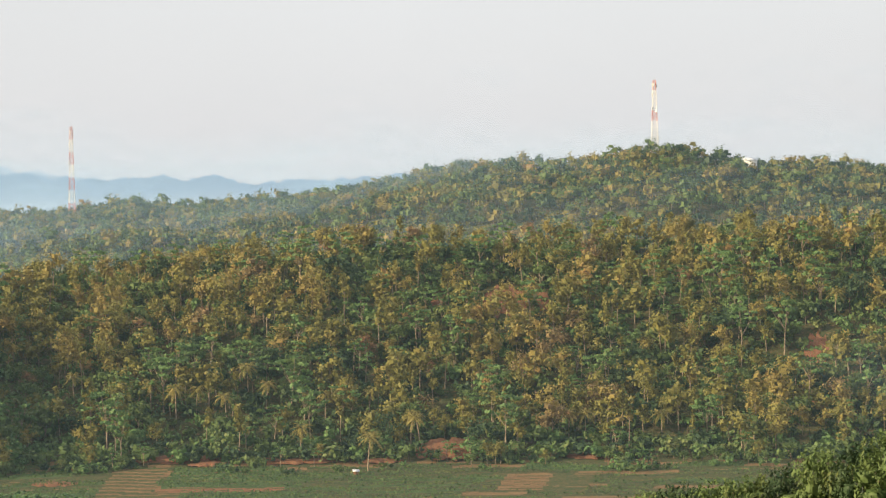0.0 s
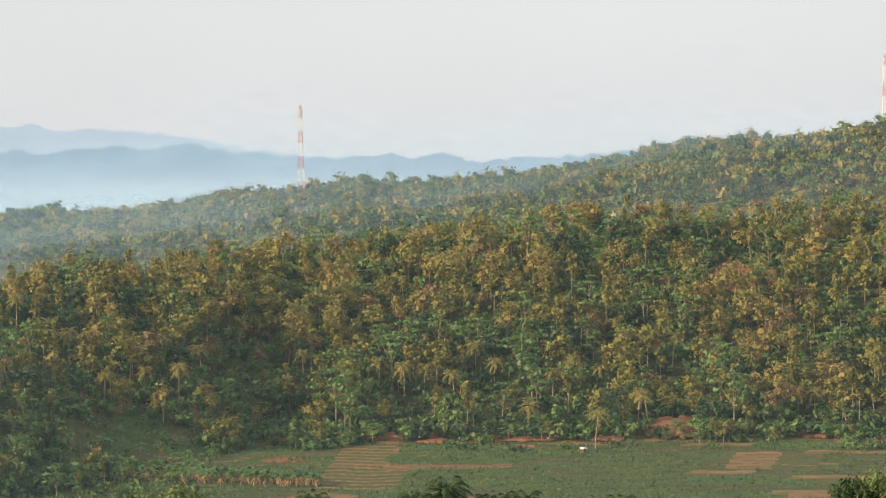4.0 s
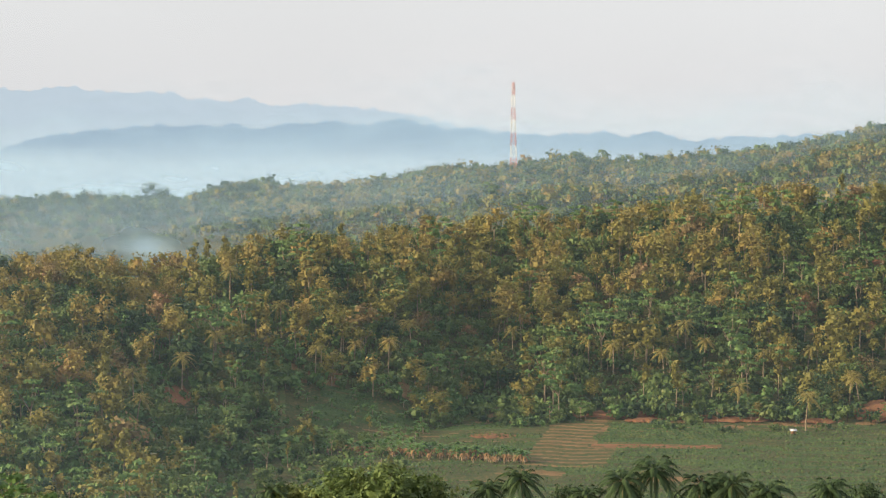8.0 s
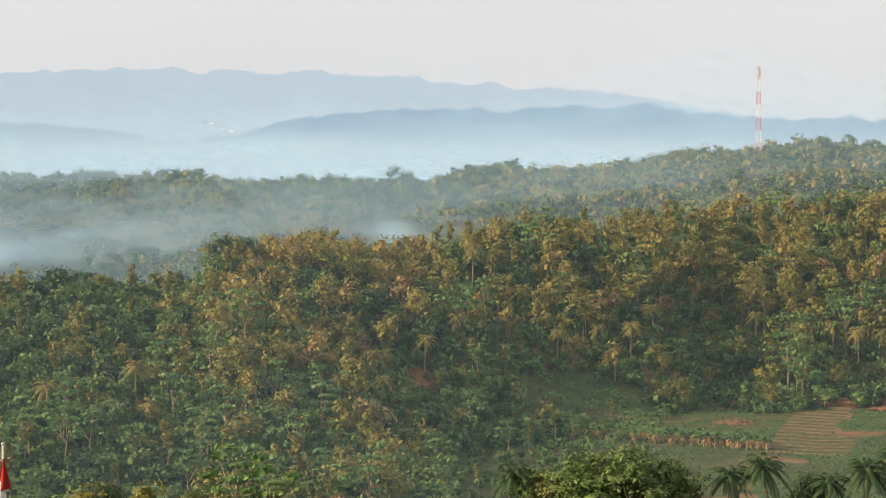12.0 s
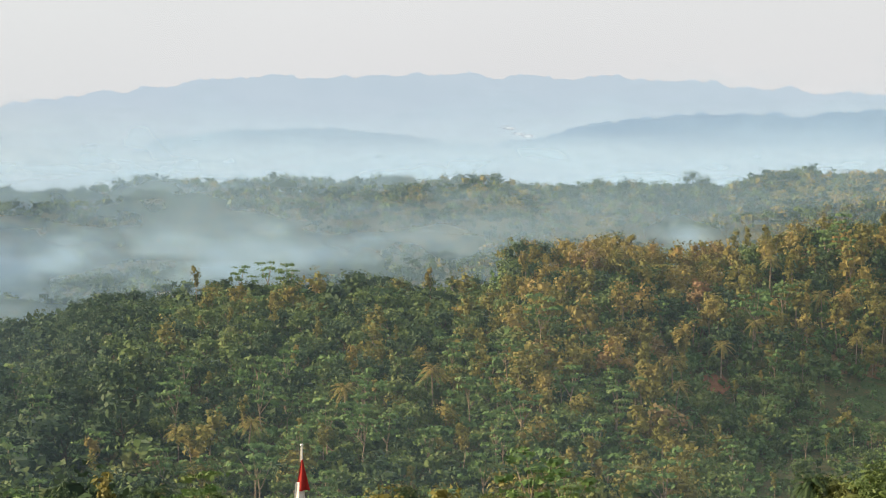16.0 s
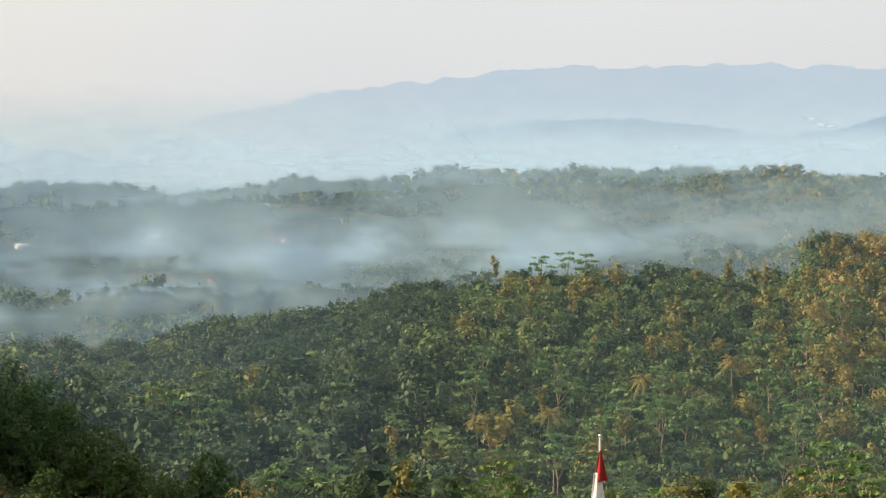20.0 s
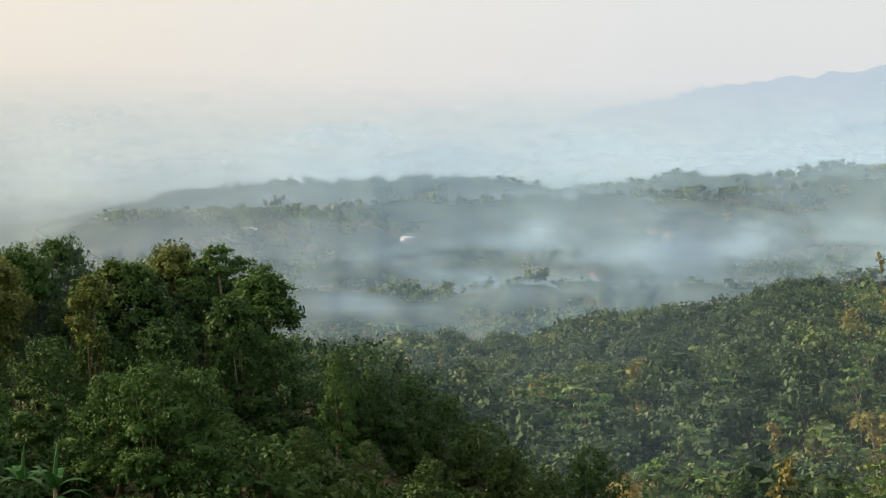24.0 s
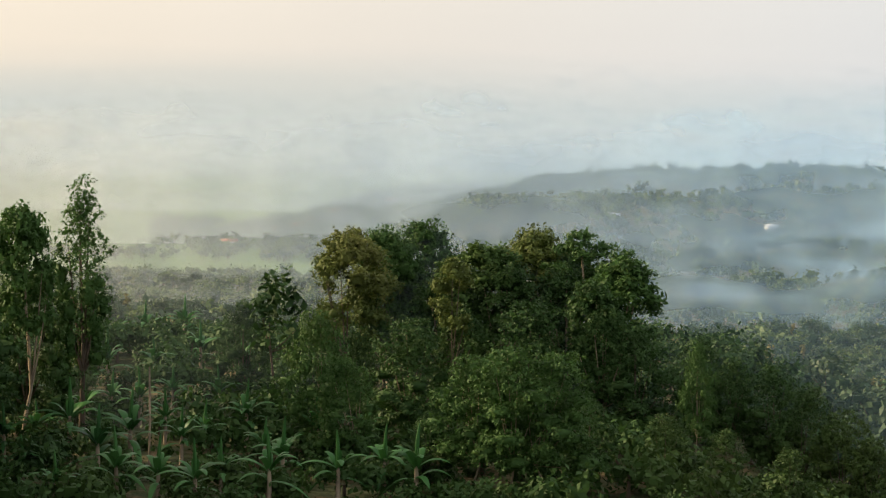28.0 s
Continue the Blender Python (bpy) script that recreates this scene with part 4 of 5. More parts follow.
for i in order:
    u = float(np.clip(RNG.uniform() * 0.55 + 0.45 * (0.5 + 0.55 * (tone[i] - 0.5)), 0, 0.999))
    if pts[i, 0] > 21 or pts[i, 1] < foot_r(pts[i, 0]) + 90:
        u = 0.06 + u * 0.94
    elif RNG.uniform() < 0.12:
        u = 0.0
    share = SHARE if pts[i, 0] < 18 + 6 * tone[i] else SHARE_LEFT
    low = pts[i, 1] < foot_r(pts[i, 0]) + 100
    if pts[i, 0] > 27.5:
        share = SHARE_DEEP
    elif 8.5 < pts[i, 0] < 16 and low:
        share = SHARE_CLEAR
    kind = share[-1][0]
    for k, w in share:
        if u < w:
            kind = k
            break
        u -= w
    up = np.clip((pts[i, 1] - foot_r(pts[i, 0])) / 240, 0, 1)
    s = (0.72 if 9 < pts[i, 0] < 15.5 and low else 1.0) * (0.62 + 0.62 * RNG.uniform() ** 1.4) * (1.0 if 19.5 < pts[i, 0] < 27.5 else 1.2)
    if 16.8 < pts[i, 0] < 19.8 and up > 0.7:
        s *= 1.1
    if up > 0.8:
        s = min(s, 1.12)
    if kind is ALB and pts[i, 0] > 13 and up > 0.75:
        kind = GREEN
    if kind in (GOLD, BROWN) and pts[i, 0] > 20.2 and up > 0.7:
        kind = TEAK
    if pts[i, 0] > 27.5:
        s *= 1.4 if RNG.uniform() < 0.3 and up < 0.85 and kind in (DARK, GREEN) else 0.85
    row = (px[i], py[i], pz[i], s, RNG.uniform(0, 6.28), int(RNG.integers(99)))
    if len(singles.setdefault(kind, [])) < LIMIT[kind] and 0 < pts[i, 0] + 9 < 45:
        singles[kind].append(row)
    else:
        loose.append((PLAINER[kind], kind.leaf, *row))
for kind, rows in singles.items():
    for row in rows:
        kind.stand(*row, group="trees of the near ridge")
stuff("woodland", "dense mixed wood of teak and broadleaf trees covering the ridge", "woodland", loose)

und = scatter(12, -11.5, 56, lambda a: foot_r(a) - np.where(a > 14.5, 130, 8), lambda a: crest_r(a) + 14, 7.0)
ux, uy = xy(und[:, 0], und[:, 1])
uz = height(ux, uy)
items = []
for i in range(len(und)):
    bare = any(((und[i, 0] - a) / wa) ** 2 + ((und[i, 1] - d) / wr) ** 2 < 1 for a, d, wa, wr in CLEARINGS)
    if not bare or RNG.uniform() < 0.5:
        items.append((L_BUSH, ((LEAF_DARK, LEAF_DARK, LEAF_GREEN, LEAF_DARK) if und[i, 0] > 28 else (LEAF_GREEN, LEAF_FRESH, LEAF_DARK, LEAF_GREEN) if und[i, 0] > 18 else (LEAF_GREEN, LEAF_FRESH, LEAF_GREEN, LEAF_FRESH) if und[i, 0] > 7 else (LEAF_GREEN, LEAF_DARK, LEAF_GREEN, LEAF_FRESH))[int(RNG.integers(4))], ux[i], uy[i], uz[i], RNG.uniform(1.0, 2.0) * (0.4 if bare else 1) * (1.35 if und[i, 0] > 20 and und[i, 1] > crest_r(und[i, 0]) - 40 else 1), RNG.uniform(0, 6.28), int(RNG.integers(99))))
for p in scatter(18, -9, 14.5, lambda a: foot_edge(a) - 12, lambda a: foot_edge(a) + 9, 3.6):
    if RNG.uniform() < 0.6 and clear_of(*p):
        x, y, z = spot(*p)
        items.append((L_BUSH, (LEAF_GREEN, LEAF_DARK, LEAF_FRESH)[int(RNG.integers(3))], x, y, z, RNG.uniform(0.6, 1.35), RNG.uniform(0, 6.28), int(RNG.integers(99))))
patchy = waves(23, 10, 12, 60)
for p in scatter(20, -7, 10, lambda a: foot_r(a) - 42, lambda a: foot_r(a) - 8, 3.4):
    x, y, z = spot(*p)
    if swell(patchy, x, y) > 0.35 + 0.02 * (foot_r(p[0]) - p[1]) and clear_of(*p):
        items.append((L_BUSH, (LEAF_GREEN, LEAF_DARK, LEAF_FRESH)[int(RNG.integers(3))], x, y, z, RNG.uniform(0.4, 1.0), RNG.uniform(0, 6.28), int(RNG.integers(99))))
for p in scatter(19, 10.3, 15.5, 560, lambda a: np.minimum(foot_r(a), 745 + (a - 10) * 6), 6.5):
    x, y, z = spot(*p)
    items.append((L_BUSH, (LEAF_GREEN, LEAF_FRESH, LEAF_CROP)[int(RNG.integers(3))], x, y, z, RNG.uniform(0.35, 1.1), RNG.uniform(0, 6.28), int(RNG.integers(99))))
stuff("undergrowth", "bushes and saplings between the trees", "undergrowth", items)

hills = scatter(13, -11.5, 45.5, lambda a: crest_r(a) + 60, lambda a: hill_r(a) + 40, 9.6)
hx, hy = xy(hills[:, 0], hills[:, 1])
hz = height(hx, hy)
items = []
for i in range(len(hills)):
    hidden = math.degrees(math.atan2(hz[i] + 12 - EYE, hills[i, 1])) < crest_el(hills[i, 0]) - 0.45
    if hidden and RNG.uniform() < 0.94:
        continue
    k = FARK if RNG.uniform() < 0.5 else FART
    lf = (LEAF_GREEN, LEAF_TEAK, LEAF_GREEN, LEAF_DARK, LEAF_DARK, LEAF_TEAK, LEAF_DARK, LEAF_GOLD)[int(RNG.integers(8))] if hills[i, 0] < 12 else (LEAF_GREEN, LEAF_TEAK, LEAF_GREEN, LEAF_DARK, LEAF_DARK, LEAF_DARK, LEAF_DARK, LEAF_DARK)[int(RNG.integers(8))]
    if hills[i, 0] > 27:
        lf = LEAF_GREEN if i % 3 == 0 else LEAF_DARK
    items.append((k, lf, hx[i], hy[i], hz[i], 0.55 + 0.75 * RNG.uniform() ** 1.8, RNG.uniform(0, 6.28), int(RNG.integers(99))))
for p in scatter(24, -11.5, 14, lambda a: crest_r(a) + 60, lambda a: hill_r(a) - 30, 7.6):
    x, y, z = spot(*p)
    if math.degrees(math.atan2(z + 12 - EYE, p[1])) > crest_el(p[0]) - 0.35:
        items.append((FARK if RNG.uniform() < 0.6 else FART, (LEAF_GREEN, LEAF_TEAK, LEAF_GREEN, LEAF_DARK, LEAF_DARK, LEAF_TEAK, LEAF_GOLD)[int(RNG.integers(7))], x, y, z, 0.7 + 0.65 * RNG.uniform() ** 1.5, RNG.uniform(0, 6.28), int(RNG.integers(99))))
skyline = scatter(17, -11.5, 17, lambda a: hill_r(a) - 70, lambda a: hill_r(a) + 25, 5.8)
kx, ky = xy(skyline[:, 0], skyline[:, 1])
kz = height(kx, ky)
for i in range(len(skyline)):
    items.append((FARK if i % 3 else FART, (LEAF_DARK, LEAF_GREEN, LEAF_TEAK)[int(RNG.integers(3))], kx[i], ky[i], kz[i], 0.4 + 0.6 * RNG.uniform() ** 2, RNG.uniform(0, 6.28), int(RNG.integers(99))))
stuff("far_woodland", "hazy wooded hills behind the ridge", "woodland", items)

belt = scatter(14, 42.5, 50.0, 1560, 3000, 10.5)
belt = np.array([p for p in belt if 1600 + max(0, 46.5 - p[0]) * 60 + 60 * math.sin(p[0] * 5) < p[1] < 2080 + max(0, 47.2 - p[0]) * 330 and math.sin(p[0] * 3.1 + p[1] * 0.012) > -0.8])
far_belt = scatter(15, 44, 62, 3300, 4400, 26.0)
far_belt = np.array([p for p in far_belt if math.sin(p[0] * 0.9 + p[1] * 0.008) > 0.72])
nearer = scatter(16, 50, 52.5, 1560, 1680, 12.0)
items = []
fringe = scatter(26, 43.5, 58, 940, 1390, 10.5)
slope_end = scatter(27, 40, 47.5, lambda a: hill_r(a) - 500, lambda a: hill_r(a) + 80, 10.5)
for p in (*belt, *far_belt, *nearer, *fringe, *slope_end):
    x, y, z = spot(*p)
    items.append((FARK, (LEAF_DARK, LEAF_GREEN)[int(RNG.integers(2))], x, y, z, RNG.uniform(0.7, 1.15), RNG.uniform(0, 6.28), int(RNG.integers(99))))
stuff("village_trees", "belts of trees round the villages on the misty plain", "woodland", items)


def stand_top(kind, az, r, el, v=0, label="", group="", wide=1.0, leaf=None):
    """A tree at az, r whose top reaches the height el degrees."""
    x, y, z = spot(az, r)
    h = EYE + r * math.tan(radians(el)) - z
    k = h / kind.tall
    s = k * wide
    return kind.stand(x, y, z, s, RNG.uniform(0, 6.28), v, group, label, 1.0 / wide, leaf)


# ---- marked trees on the ridges ----
stand_top(ALB, 32.85, 640, -5.72, 2, "pale yellow-green albizia tree with layered crown on the slope")
for az, el, r in ((24.95, -2.70, 905), (24.5, -2.74, 915), (25.55, -2.80, 900)):
    stand_top(ALB, az, r, el, int(az * 10), "umbrella-shaped albizia tree standing out on the ridge")
stand_top(DARK, 15.8, 1770, -0.74, 1, "lone pointed dark tree on the hazy hilltop", "", 0.9)
stand_top(DARK, 15.55, 1775, -0.86, 2, "dark tree on the hazy hilltop")
stand_top(GREEN, 1.72, 1098, -0.80, 2, "tree with rust-red leaves in the wood", "", 0.85, LEAF_RUST)
for az, el in ((19.5, -2.16), (19.1, -2.26), (18.6, -2.14), (18.1, -2.18), (17.6, -2.2), (17.2, -2.2)):
    stand_top(GOLD if az < 18.8 else DARK, az, crest_r(az) - 8, el, int(az * 10), "tall tree at the end of the ridge")
for az, el in PALM_SPOTS:
    x, y, z = sight(az, el, 9.5, 450)
    PALM.stand(x, y, z, RNG.uniform(0.95, 1.15), RNG.uniform(0, 6.28), int(RNG.integers(9)), "palms on the slope")
# palms and trees on the near side of the valley
M_GREEN = Kind("broadleaf_tree", near_tree, 3, 1000, LEAF_GREEN, BARK, "large light green tree on the near side of the valley", "tree", h=16.0, w=7.0, low=0.4, n=20, twigs=620, per=8, size=0.36, core=0.6, stem=0.3)
M_DARK = Kind("broadleaf_tree", near_tree, 3, 1010, LEAF_DARK, BARK_DARK, "large dark tree on the near side of the valley", "tree", h=16.0, w=6.0, low=0.3, n=20, twigs=620, per=8, size=0.34, core=0.6, stem=0.3)
M_PALM = Kind("coconut_palm", coconut, 4, 1020, LEAF_DARK, BARK, "green coconut palm below the viewpoint", "palm", "fronds", n=28, length=4.0, pairs=16)
for az, el in ((7.66, -6.95), (8.58, -7.2), (5.64, -6.95), (4.85, -6.72), (4.05, -7.05), (3.2, -7.0), (2.5, -7.15), (1.39, -7.1), (6.4, -7.3), (31.3, -7.35), (30.2, -7.45), (28.7, -7.5), (27.4, -7.5), (18.9, -7.7), (13.4, -7.2)):
    stand_top(M_PALM, az, 480, el, int(az * 7), "coconut palm below the viewpoint", "near palms", 0.85)
for az, el, r, k, w in ((10.7, -6.80, 470, M_GREEN, 1.3), (11.7, -6.95, 475, M_GREEN, 1.3), (9.8, -7.1, 478, M_GREEN, 1.0), (12.7, -7.25, 480, M_GREEN, 1.0), (6.9, -7.3, 490, M_DARK, 0.8), (3.6, -7.05, 495, M_DARK, 0.7), (0.4, -7.15, 490, M_DARK, 0.9), (-0.8, -7.25, 490, M_DARK, 0.9),
                        (-9.6, -5.2, 400, M_GREEN, 0.75), (-8.9, -5.45, 405, M_DARK, 0.75), (-8.1, -5.7, 410, M_GREEN, 0.75), (-7.4, -6.0, 415, M_DARK, 0.8), (-6.7, -6.2, 420, M_GREEN, 0.8), (-5.9, -6.3, 430, M_GREEN, 0.8), (-5.1, -6.4, 440, M_DARK, 0.8), (-4.4, -6.55, 450, M_GREEN, 0.8), (-3.7, -6.65, 450, M_DARK, 0.8),
                        (-10.6, -5.2, 400, M_GREEN, 0.8), (18.4, -7.2, 470, ALB, 1.1), (32.0, -7.6, 420, GOLD, 1.1), (29.4, -7.55, 450, M_DARK, 0.8), (26.2, -7.6, 460, M_GREEN, 0.8), (22.0, -7.55, 470, M_DARK, 0.8), (20.2, -7.7, 470, M_GREEN, 0.8), (24.0, -7.8, 465, M_GREEN, 0.8)):
    stand_top(k, az, r, el, int(abs(az) * 11), "" if k in (M_GREEN, M_DARK) else "tree on the near side of the valley", "near valley trees", w)


# ---- radio masts ----
def mast(name, az, r, el_top, w0, w1, label, bands):
    """Square lattice tower in red and white bands."""
    x, y, z = spot(az, r)
    h = EYE + r * math.tan(radians(el_top)) - z
    top = tagged(new(name), label, "mast")
    top.location = (x, y, z)
    n, per = 7, 3
    wid = lambda t: (w0 + (w1 - w0) * t) / 2
    for b in range(n):
        parts = []
        for k in range(per):
            t0, t1 = (b + k / per) / n, (b + (k + 1) / per) / n
            a0, a1, z0, z1 = wid(t0), wid(t1), h * t0, h * t1
            c0 = [(-a0, -a0, z0), (a0, -a0, z0), (a0, a0, z0), (-a0, a0, z0)]
            c1 = [(-a1, -a1, z1), (a1, -a1, z1), (a1, a1, z1), (-a1, a1, z1)]
            for i in range(4):
                j = (i + 1) % 4
                parts.append(tube([c0[i], c1[i]], [0.12, 0.12], 4))
                parts.append(tube([c0[i], c1[j]], [0.06, 0.06], 4))
                parts.append(tube([c0[j], c1[i]], [0.06, 0.06], 4))
                parts.append(tube([c1[i], c1[j]], [0.06, 0.06], 4))
        V, F = join(parts)
        part("lattice_section", mesh_from("lattice_section", V, F, [WHITE if bands[b] == "w" else RED]), top, "white-painted lattice" if bands[b] == "w" else "red-painted lattice")
    part("lightning_rod", mesh_from("lightning_rod", *tube([(0, 0, h), (0, 0, h + 3)], [0.12, 0.05], 5), [STEEL]), top)
    for i, (zz, a) in enumerate(((0.93, 0.3), (0.93, 2.4), (0.93, 4.4), (0.82, 1.2), (0.80, 3.6))):
        d = wid(zz) + 0.45
        bx = box(-0.22, -0.16, -1.2, 0.22, 0.16, 1.2)
        V = place(bx[0], d * math.cos(a), d * math.sin(a), h * zz, 1, a)
        part("panel_antenna", mesh_from("panel_antenna", V, bx[1], [WHITE]), top)
    for zz, a in ((0.60, 4.0), (0.56, 5.2)):
        V = ball(3)[0] * (0.9, 0.35, 0.9) + (wid(zz) + 0.7, 0, 0)
        part("dish", mesh_from("dish", place(V, 0, 0, h * zz, 1, a), ball(3)[1], [WHITE], smooth=True), top)
    return top


mast("radio_mast", 7.98, 1615, 1.36, 3.9, 1.2, "tall red and white lattice radio mast on the hill", "rwrwrwr")
mast("radio_mast", -4.58, 1500, 2.24, 4.0, 1.4, "red and white lattice radio mast on the hilltop", "wwwrwwr")


# ---- small buildings ----
def house(name, az, r, w, d, h, roof, wall, label, turn=0.0, sink=0.4):
    x, y, z = spot(az, r)
    ob = tagged(new(name), label, "house")
    ob.matrix_basis = pose(x, y, z, 0, 0, az + turn)
    part("wall", mesh_from("wall", *box(-w / 2, -d / 2, -sink, w / 2, d / 2, h), [wall]), ob)
    e, t = 0.45, 0.14
    rise = d * 0.28
    V = np.array([(sx * (w / 2 + e), sy * (d / 2 + e), h - 0.1 + up) for up in (0, t) for sx in (-1, 1) for sy in (-1, 1)] + [(sx * (w / 2 + e), 0, h - 0.1 + rise + up) for up in (0, t) for sx in (-1, 1)], float)
    F = np.array([(0, 8, 9, 2), (1, 3, 9, 8), (4, 6, 11, 10), (5, 10, 11, 7), (0, 2, 6, 4), (1, 5, 7, 3), (0, 4, 10, 8), (8, 10, 5, 1), (2, 9, 11, 6), (9, 3, 7, 11)])
    part("roof", mesh_from("roof", V, F, [roof]), ob)
    part("door", mesh_from("door", *box(-0.45, -d / 2 - 0.05, 0, 0.45, -d / 2, min(2.0, h * 0.85)), [WOOD]), ob)
    for sx in (-1, 1):
        part("window", mesh_from("window", *box(sx * w * 0.32 - 0.4, -d / 2 - 0.05, h * 0.4, sx * w * 0.32 + 0.4, -d / 2, h * 0.75), [BARK_DARK]), ob)
    return ob


# field hut on posts
hx0, hy0, hz0 = spot(1.95, 822)
hut = tagged(new("field_hut"), "small wooden field hut with a pale tin roof", "hut")
hut.matrix_basis = pose(hx0, hy0, hz0, 0, 0, 10) @ Matrix.Scale(0.62, 4)
for sx in (-1, 1):
    for sy in (-1, 1):
        part("post", mesh_from("post", *tube([(sx * 1.2, sy * 0.9, -0.3), (sx * 1.2, sy * 0.9, 2.3)], [0.1, 0.1], 6), [WOOD]), hut)
part("floor_deck", mesh_from("floor_deck", *box(-1.4, -1.1, 0.7, 1.4, 1.1, 0.82), [WOOD]), hut)
part("back_wall", mesh_from("back_wall", *box(-1.3, 0.85, 0.83, 1.3, 0.95, 2.1), [WOOD]), hut)
V, F = box(-1.75, -1.5, 2.3, 1.75, 1.5, 2.42)
V[:, 2] += (V[:, 1] > 0) * 0.7
part("roof", mesh_from("roof", V, F, [ROOF_TIN]), hut)

for az, el in ((33.9, -2.42), (31.4, -2.44), (31.0, -2.50), (27.2, -2.3), (38.3, -1.95), (36.7, -2.6), (40.1, -2.4), (32.6, -3.4)):
    x, y, z = sight(az, el, 2, 1150)
    house("village_house", az, math.hypot(x, y), 7, 4.5, 2.6, ROOF_TIN if int(az * 10) % 2 else ROOF_TILE, WHITE, "white village house among the misty trees", 20)
for az, r in ((47.3, 1900), (46.6, 2050), (46.1, 2230), (48.4, 1730), (46.9, 1960), (44.9, 2500)):
    house("village_house", az, r, 10, 6, 4.5, ROOF_TILE, WHITE, "white village house at the edge of the fields", -15)
house("hilltop_house", -6.62, 1484, 7, 5, 6.0, ROOF_TIN, WHITE, "pale house among the trees on the hilltop", 10)
house("slope_hut", -8.0, 918, 5, 3, 2.2, ROOF_TILE, WOOD, "tile-roofed hut in a slope clearing", 5)

# ---- valley floor: grass, bare plots and crops ----
draped("soil_bank", -0.85, 0.75, 858, 890, SOIL, 0.9, 24, "bare reddish earth bank above the field", "soil", bulge=1.5, oval=True)
for az, r, wa, wr in SCARS:
    draped("soil_scar", az - wa, az + wa, r - wr, r + wr, SOIL, 0.35, 20, "bare red earth scar between the trees", "soil", bulge=0.3, oval=True)
draped("soil_bank", 3.6, 6.8, 862, 874, SOIL, 0.4, 30, "low earth bank at the foot of the wood", "soil", bulge=0.6, oval=True)
draped("soil_bank", 7.9, 9.0, 806, 820, SOIL, 0.3, 30, "reddish bare earth at the field's edge", "soil", bulge=0.6, oval=True)


for az0, az1, back in ((2.3, 4.2, 10), (4.6, 5.6, 14), (-3.9, -2.6, 4), (0.9, 1.9, 12)):
    draped("soil_bank", az0, az1, 865 - back, 878 - back, SOIL, 0.5, 30, "strip of bare red earth at the foot of the wood", "soil", bulge=0.9, oval=True)


PLOT_KINDS = (GRASS, TILLED, LEAFY, DARK_BED, SOIL)


def plot_of(az, r):
    """Kind of plot at a bearing and distance: terraced strips cut into plots of uneven length."""
    az = az + 0.006 * (r - 790)
    w = r + 2.5 * np.sin(az * 1.3) + 1.2 * np.sin(az * 4.1)
    k = np.floor((w - 600) / 8.5)
    inside = (w - 600) / 8.5 - k
    cell = np.floor((az + 14) / (1.4 + 0.9 * np.abs(np.sin(k * 2.7))) + np.sin(k * 5.1) * 3)
    h = np.abs(np.sin(k * 12.9898 + cell * 78.233) * 43758.5453) % 1
    kind = np.select([h < 0.42, h < 0.74, h < 0.86], [2, 3, 0], 1)
    kind = np.where((az > -0.5) & (az < 2.1) & (r > 700) & (r < 815), np.where(inside < 0.3, 0, 3 - (k % 2)), kind)
    kind = np.where((az > -3.1) & (az < -2.1) & (r > 770) & (r < 822), 0, kind)
    kind = np.where((az > 3.8) & (az < 6.2) & (r > 792) & (r < 848), 3, kind)
    kind = np.where((az > 3.5) & (az < 6.3) & (r > 783) & (r < 792), 4, kind)
    kind = np.where((az > -2.15) & (az < -1.15) & (r > 776) & (r < 824), 1, kind)
    kind = np.where((az > 5.7) & (az < 7.5) & (r > 735) & (r < 783), np.where(inside > 0.45, 0, 1), kind)
    kind = np.where((az > 6.35) & (az < 7.5) & (r >= 783) & (r < 850), np.where(inside > 0.6, 0, 1), kind)
    kind = np.where((az > 7.5) & (kind == 1), 0, kind)
    kind = np.where(inside < 0.15, np.where(h > 0.85, 1, 0), kind)
    kind = np.where((r > 853) | (az < -7) | (az > 12.5), np.where((r > 850) & (np.sin(az * 3.1) + np.sin(az * 7.7 + 1) > 0.3), 1, 0), kind)
    return kind.astype(int)


fa, fr = np.arange(-14, 14.61, 0.07), np.arange(600, 870, 1.9)
FA, FR = np.meshgrid(fa, fr, indexing="ij")
fx_, fy_ = xy(FA, FR)
fz_ = height(fx_, fy_) + 0.22
ca, cr = np.meshgrid((fa[1:] + fa[:-1]) / 2, (fr[1:] + fr[:-1]) / 2, indexing="ij")
tagged(new("field", mesh_from("field", np.stack([fx_, fy_, fz_], -1).reshape(-1, 3), grid(len(fa), len(fr))[:, ::-1], PLOT_KINDS, plot_of(ca, cr).ravel(), True)),
       "terraced vegetable plots with grassy bunds on the valley floor", "field", "", "structure")


def crops(kinds, leaf, tall, gap, name, label, seed):
    """Rows of leafy plants on the plots of these kinds."""
    g = np.random.default_rng(seed)
    parts = []
    r = 640.0
    while r < 852:
        n = int(radians(20) * r / 0.36)
        a = np.linspace(-7, 12.8, n) + g.normal(0, 0.012, n)
        rr = r + g.normal(0, 0.22, n)
        keep = np.isin(plot_of(a, rr), kinds) & (g.uniform(0, 1, n) < 0.75 + 0.2 * np.sin(a * 9 + r))
        a, rr = a[keep], rr[keep]
        x, y = xy(a, rr)
        C = np.stack([x, y, height(x, y) + 0.22 + tall * g.uniform(0.3, 0.8, len(a))], 1)
        parts.append(leaves(g, C, np.tile((0.0, -0.5, 0.8), (len(C), 1)), 0.62, 0.6, 1.2))
        r += gap
    V, F = join(parts)
    return tagged(new(name, mesh_from(name, V, F, [leaf])), label, "crops", "", "stuff")


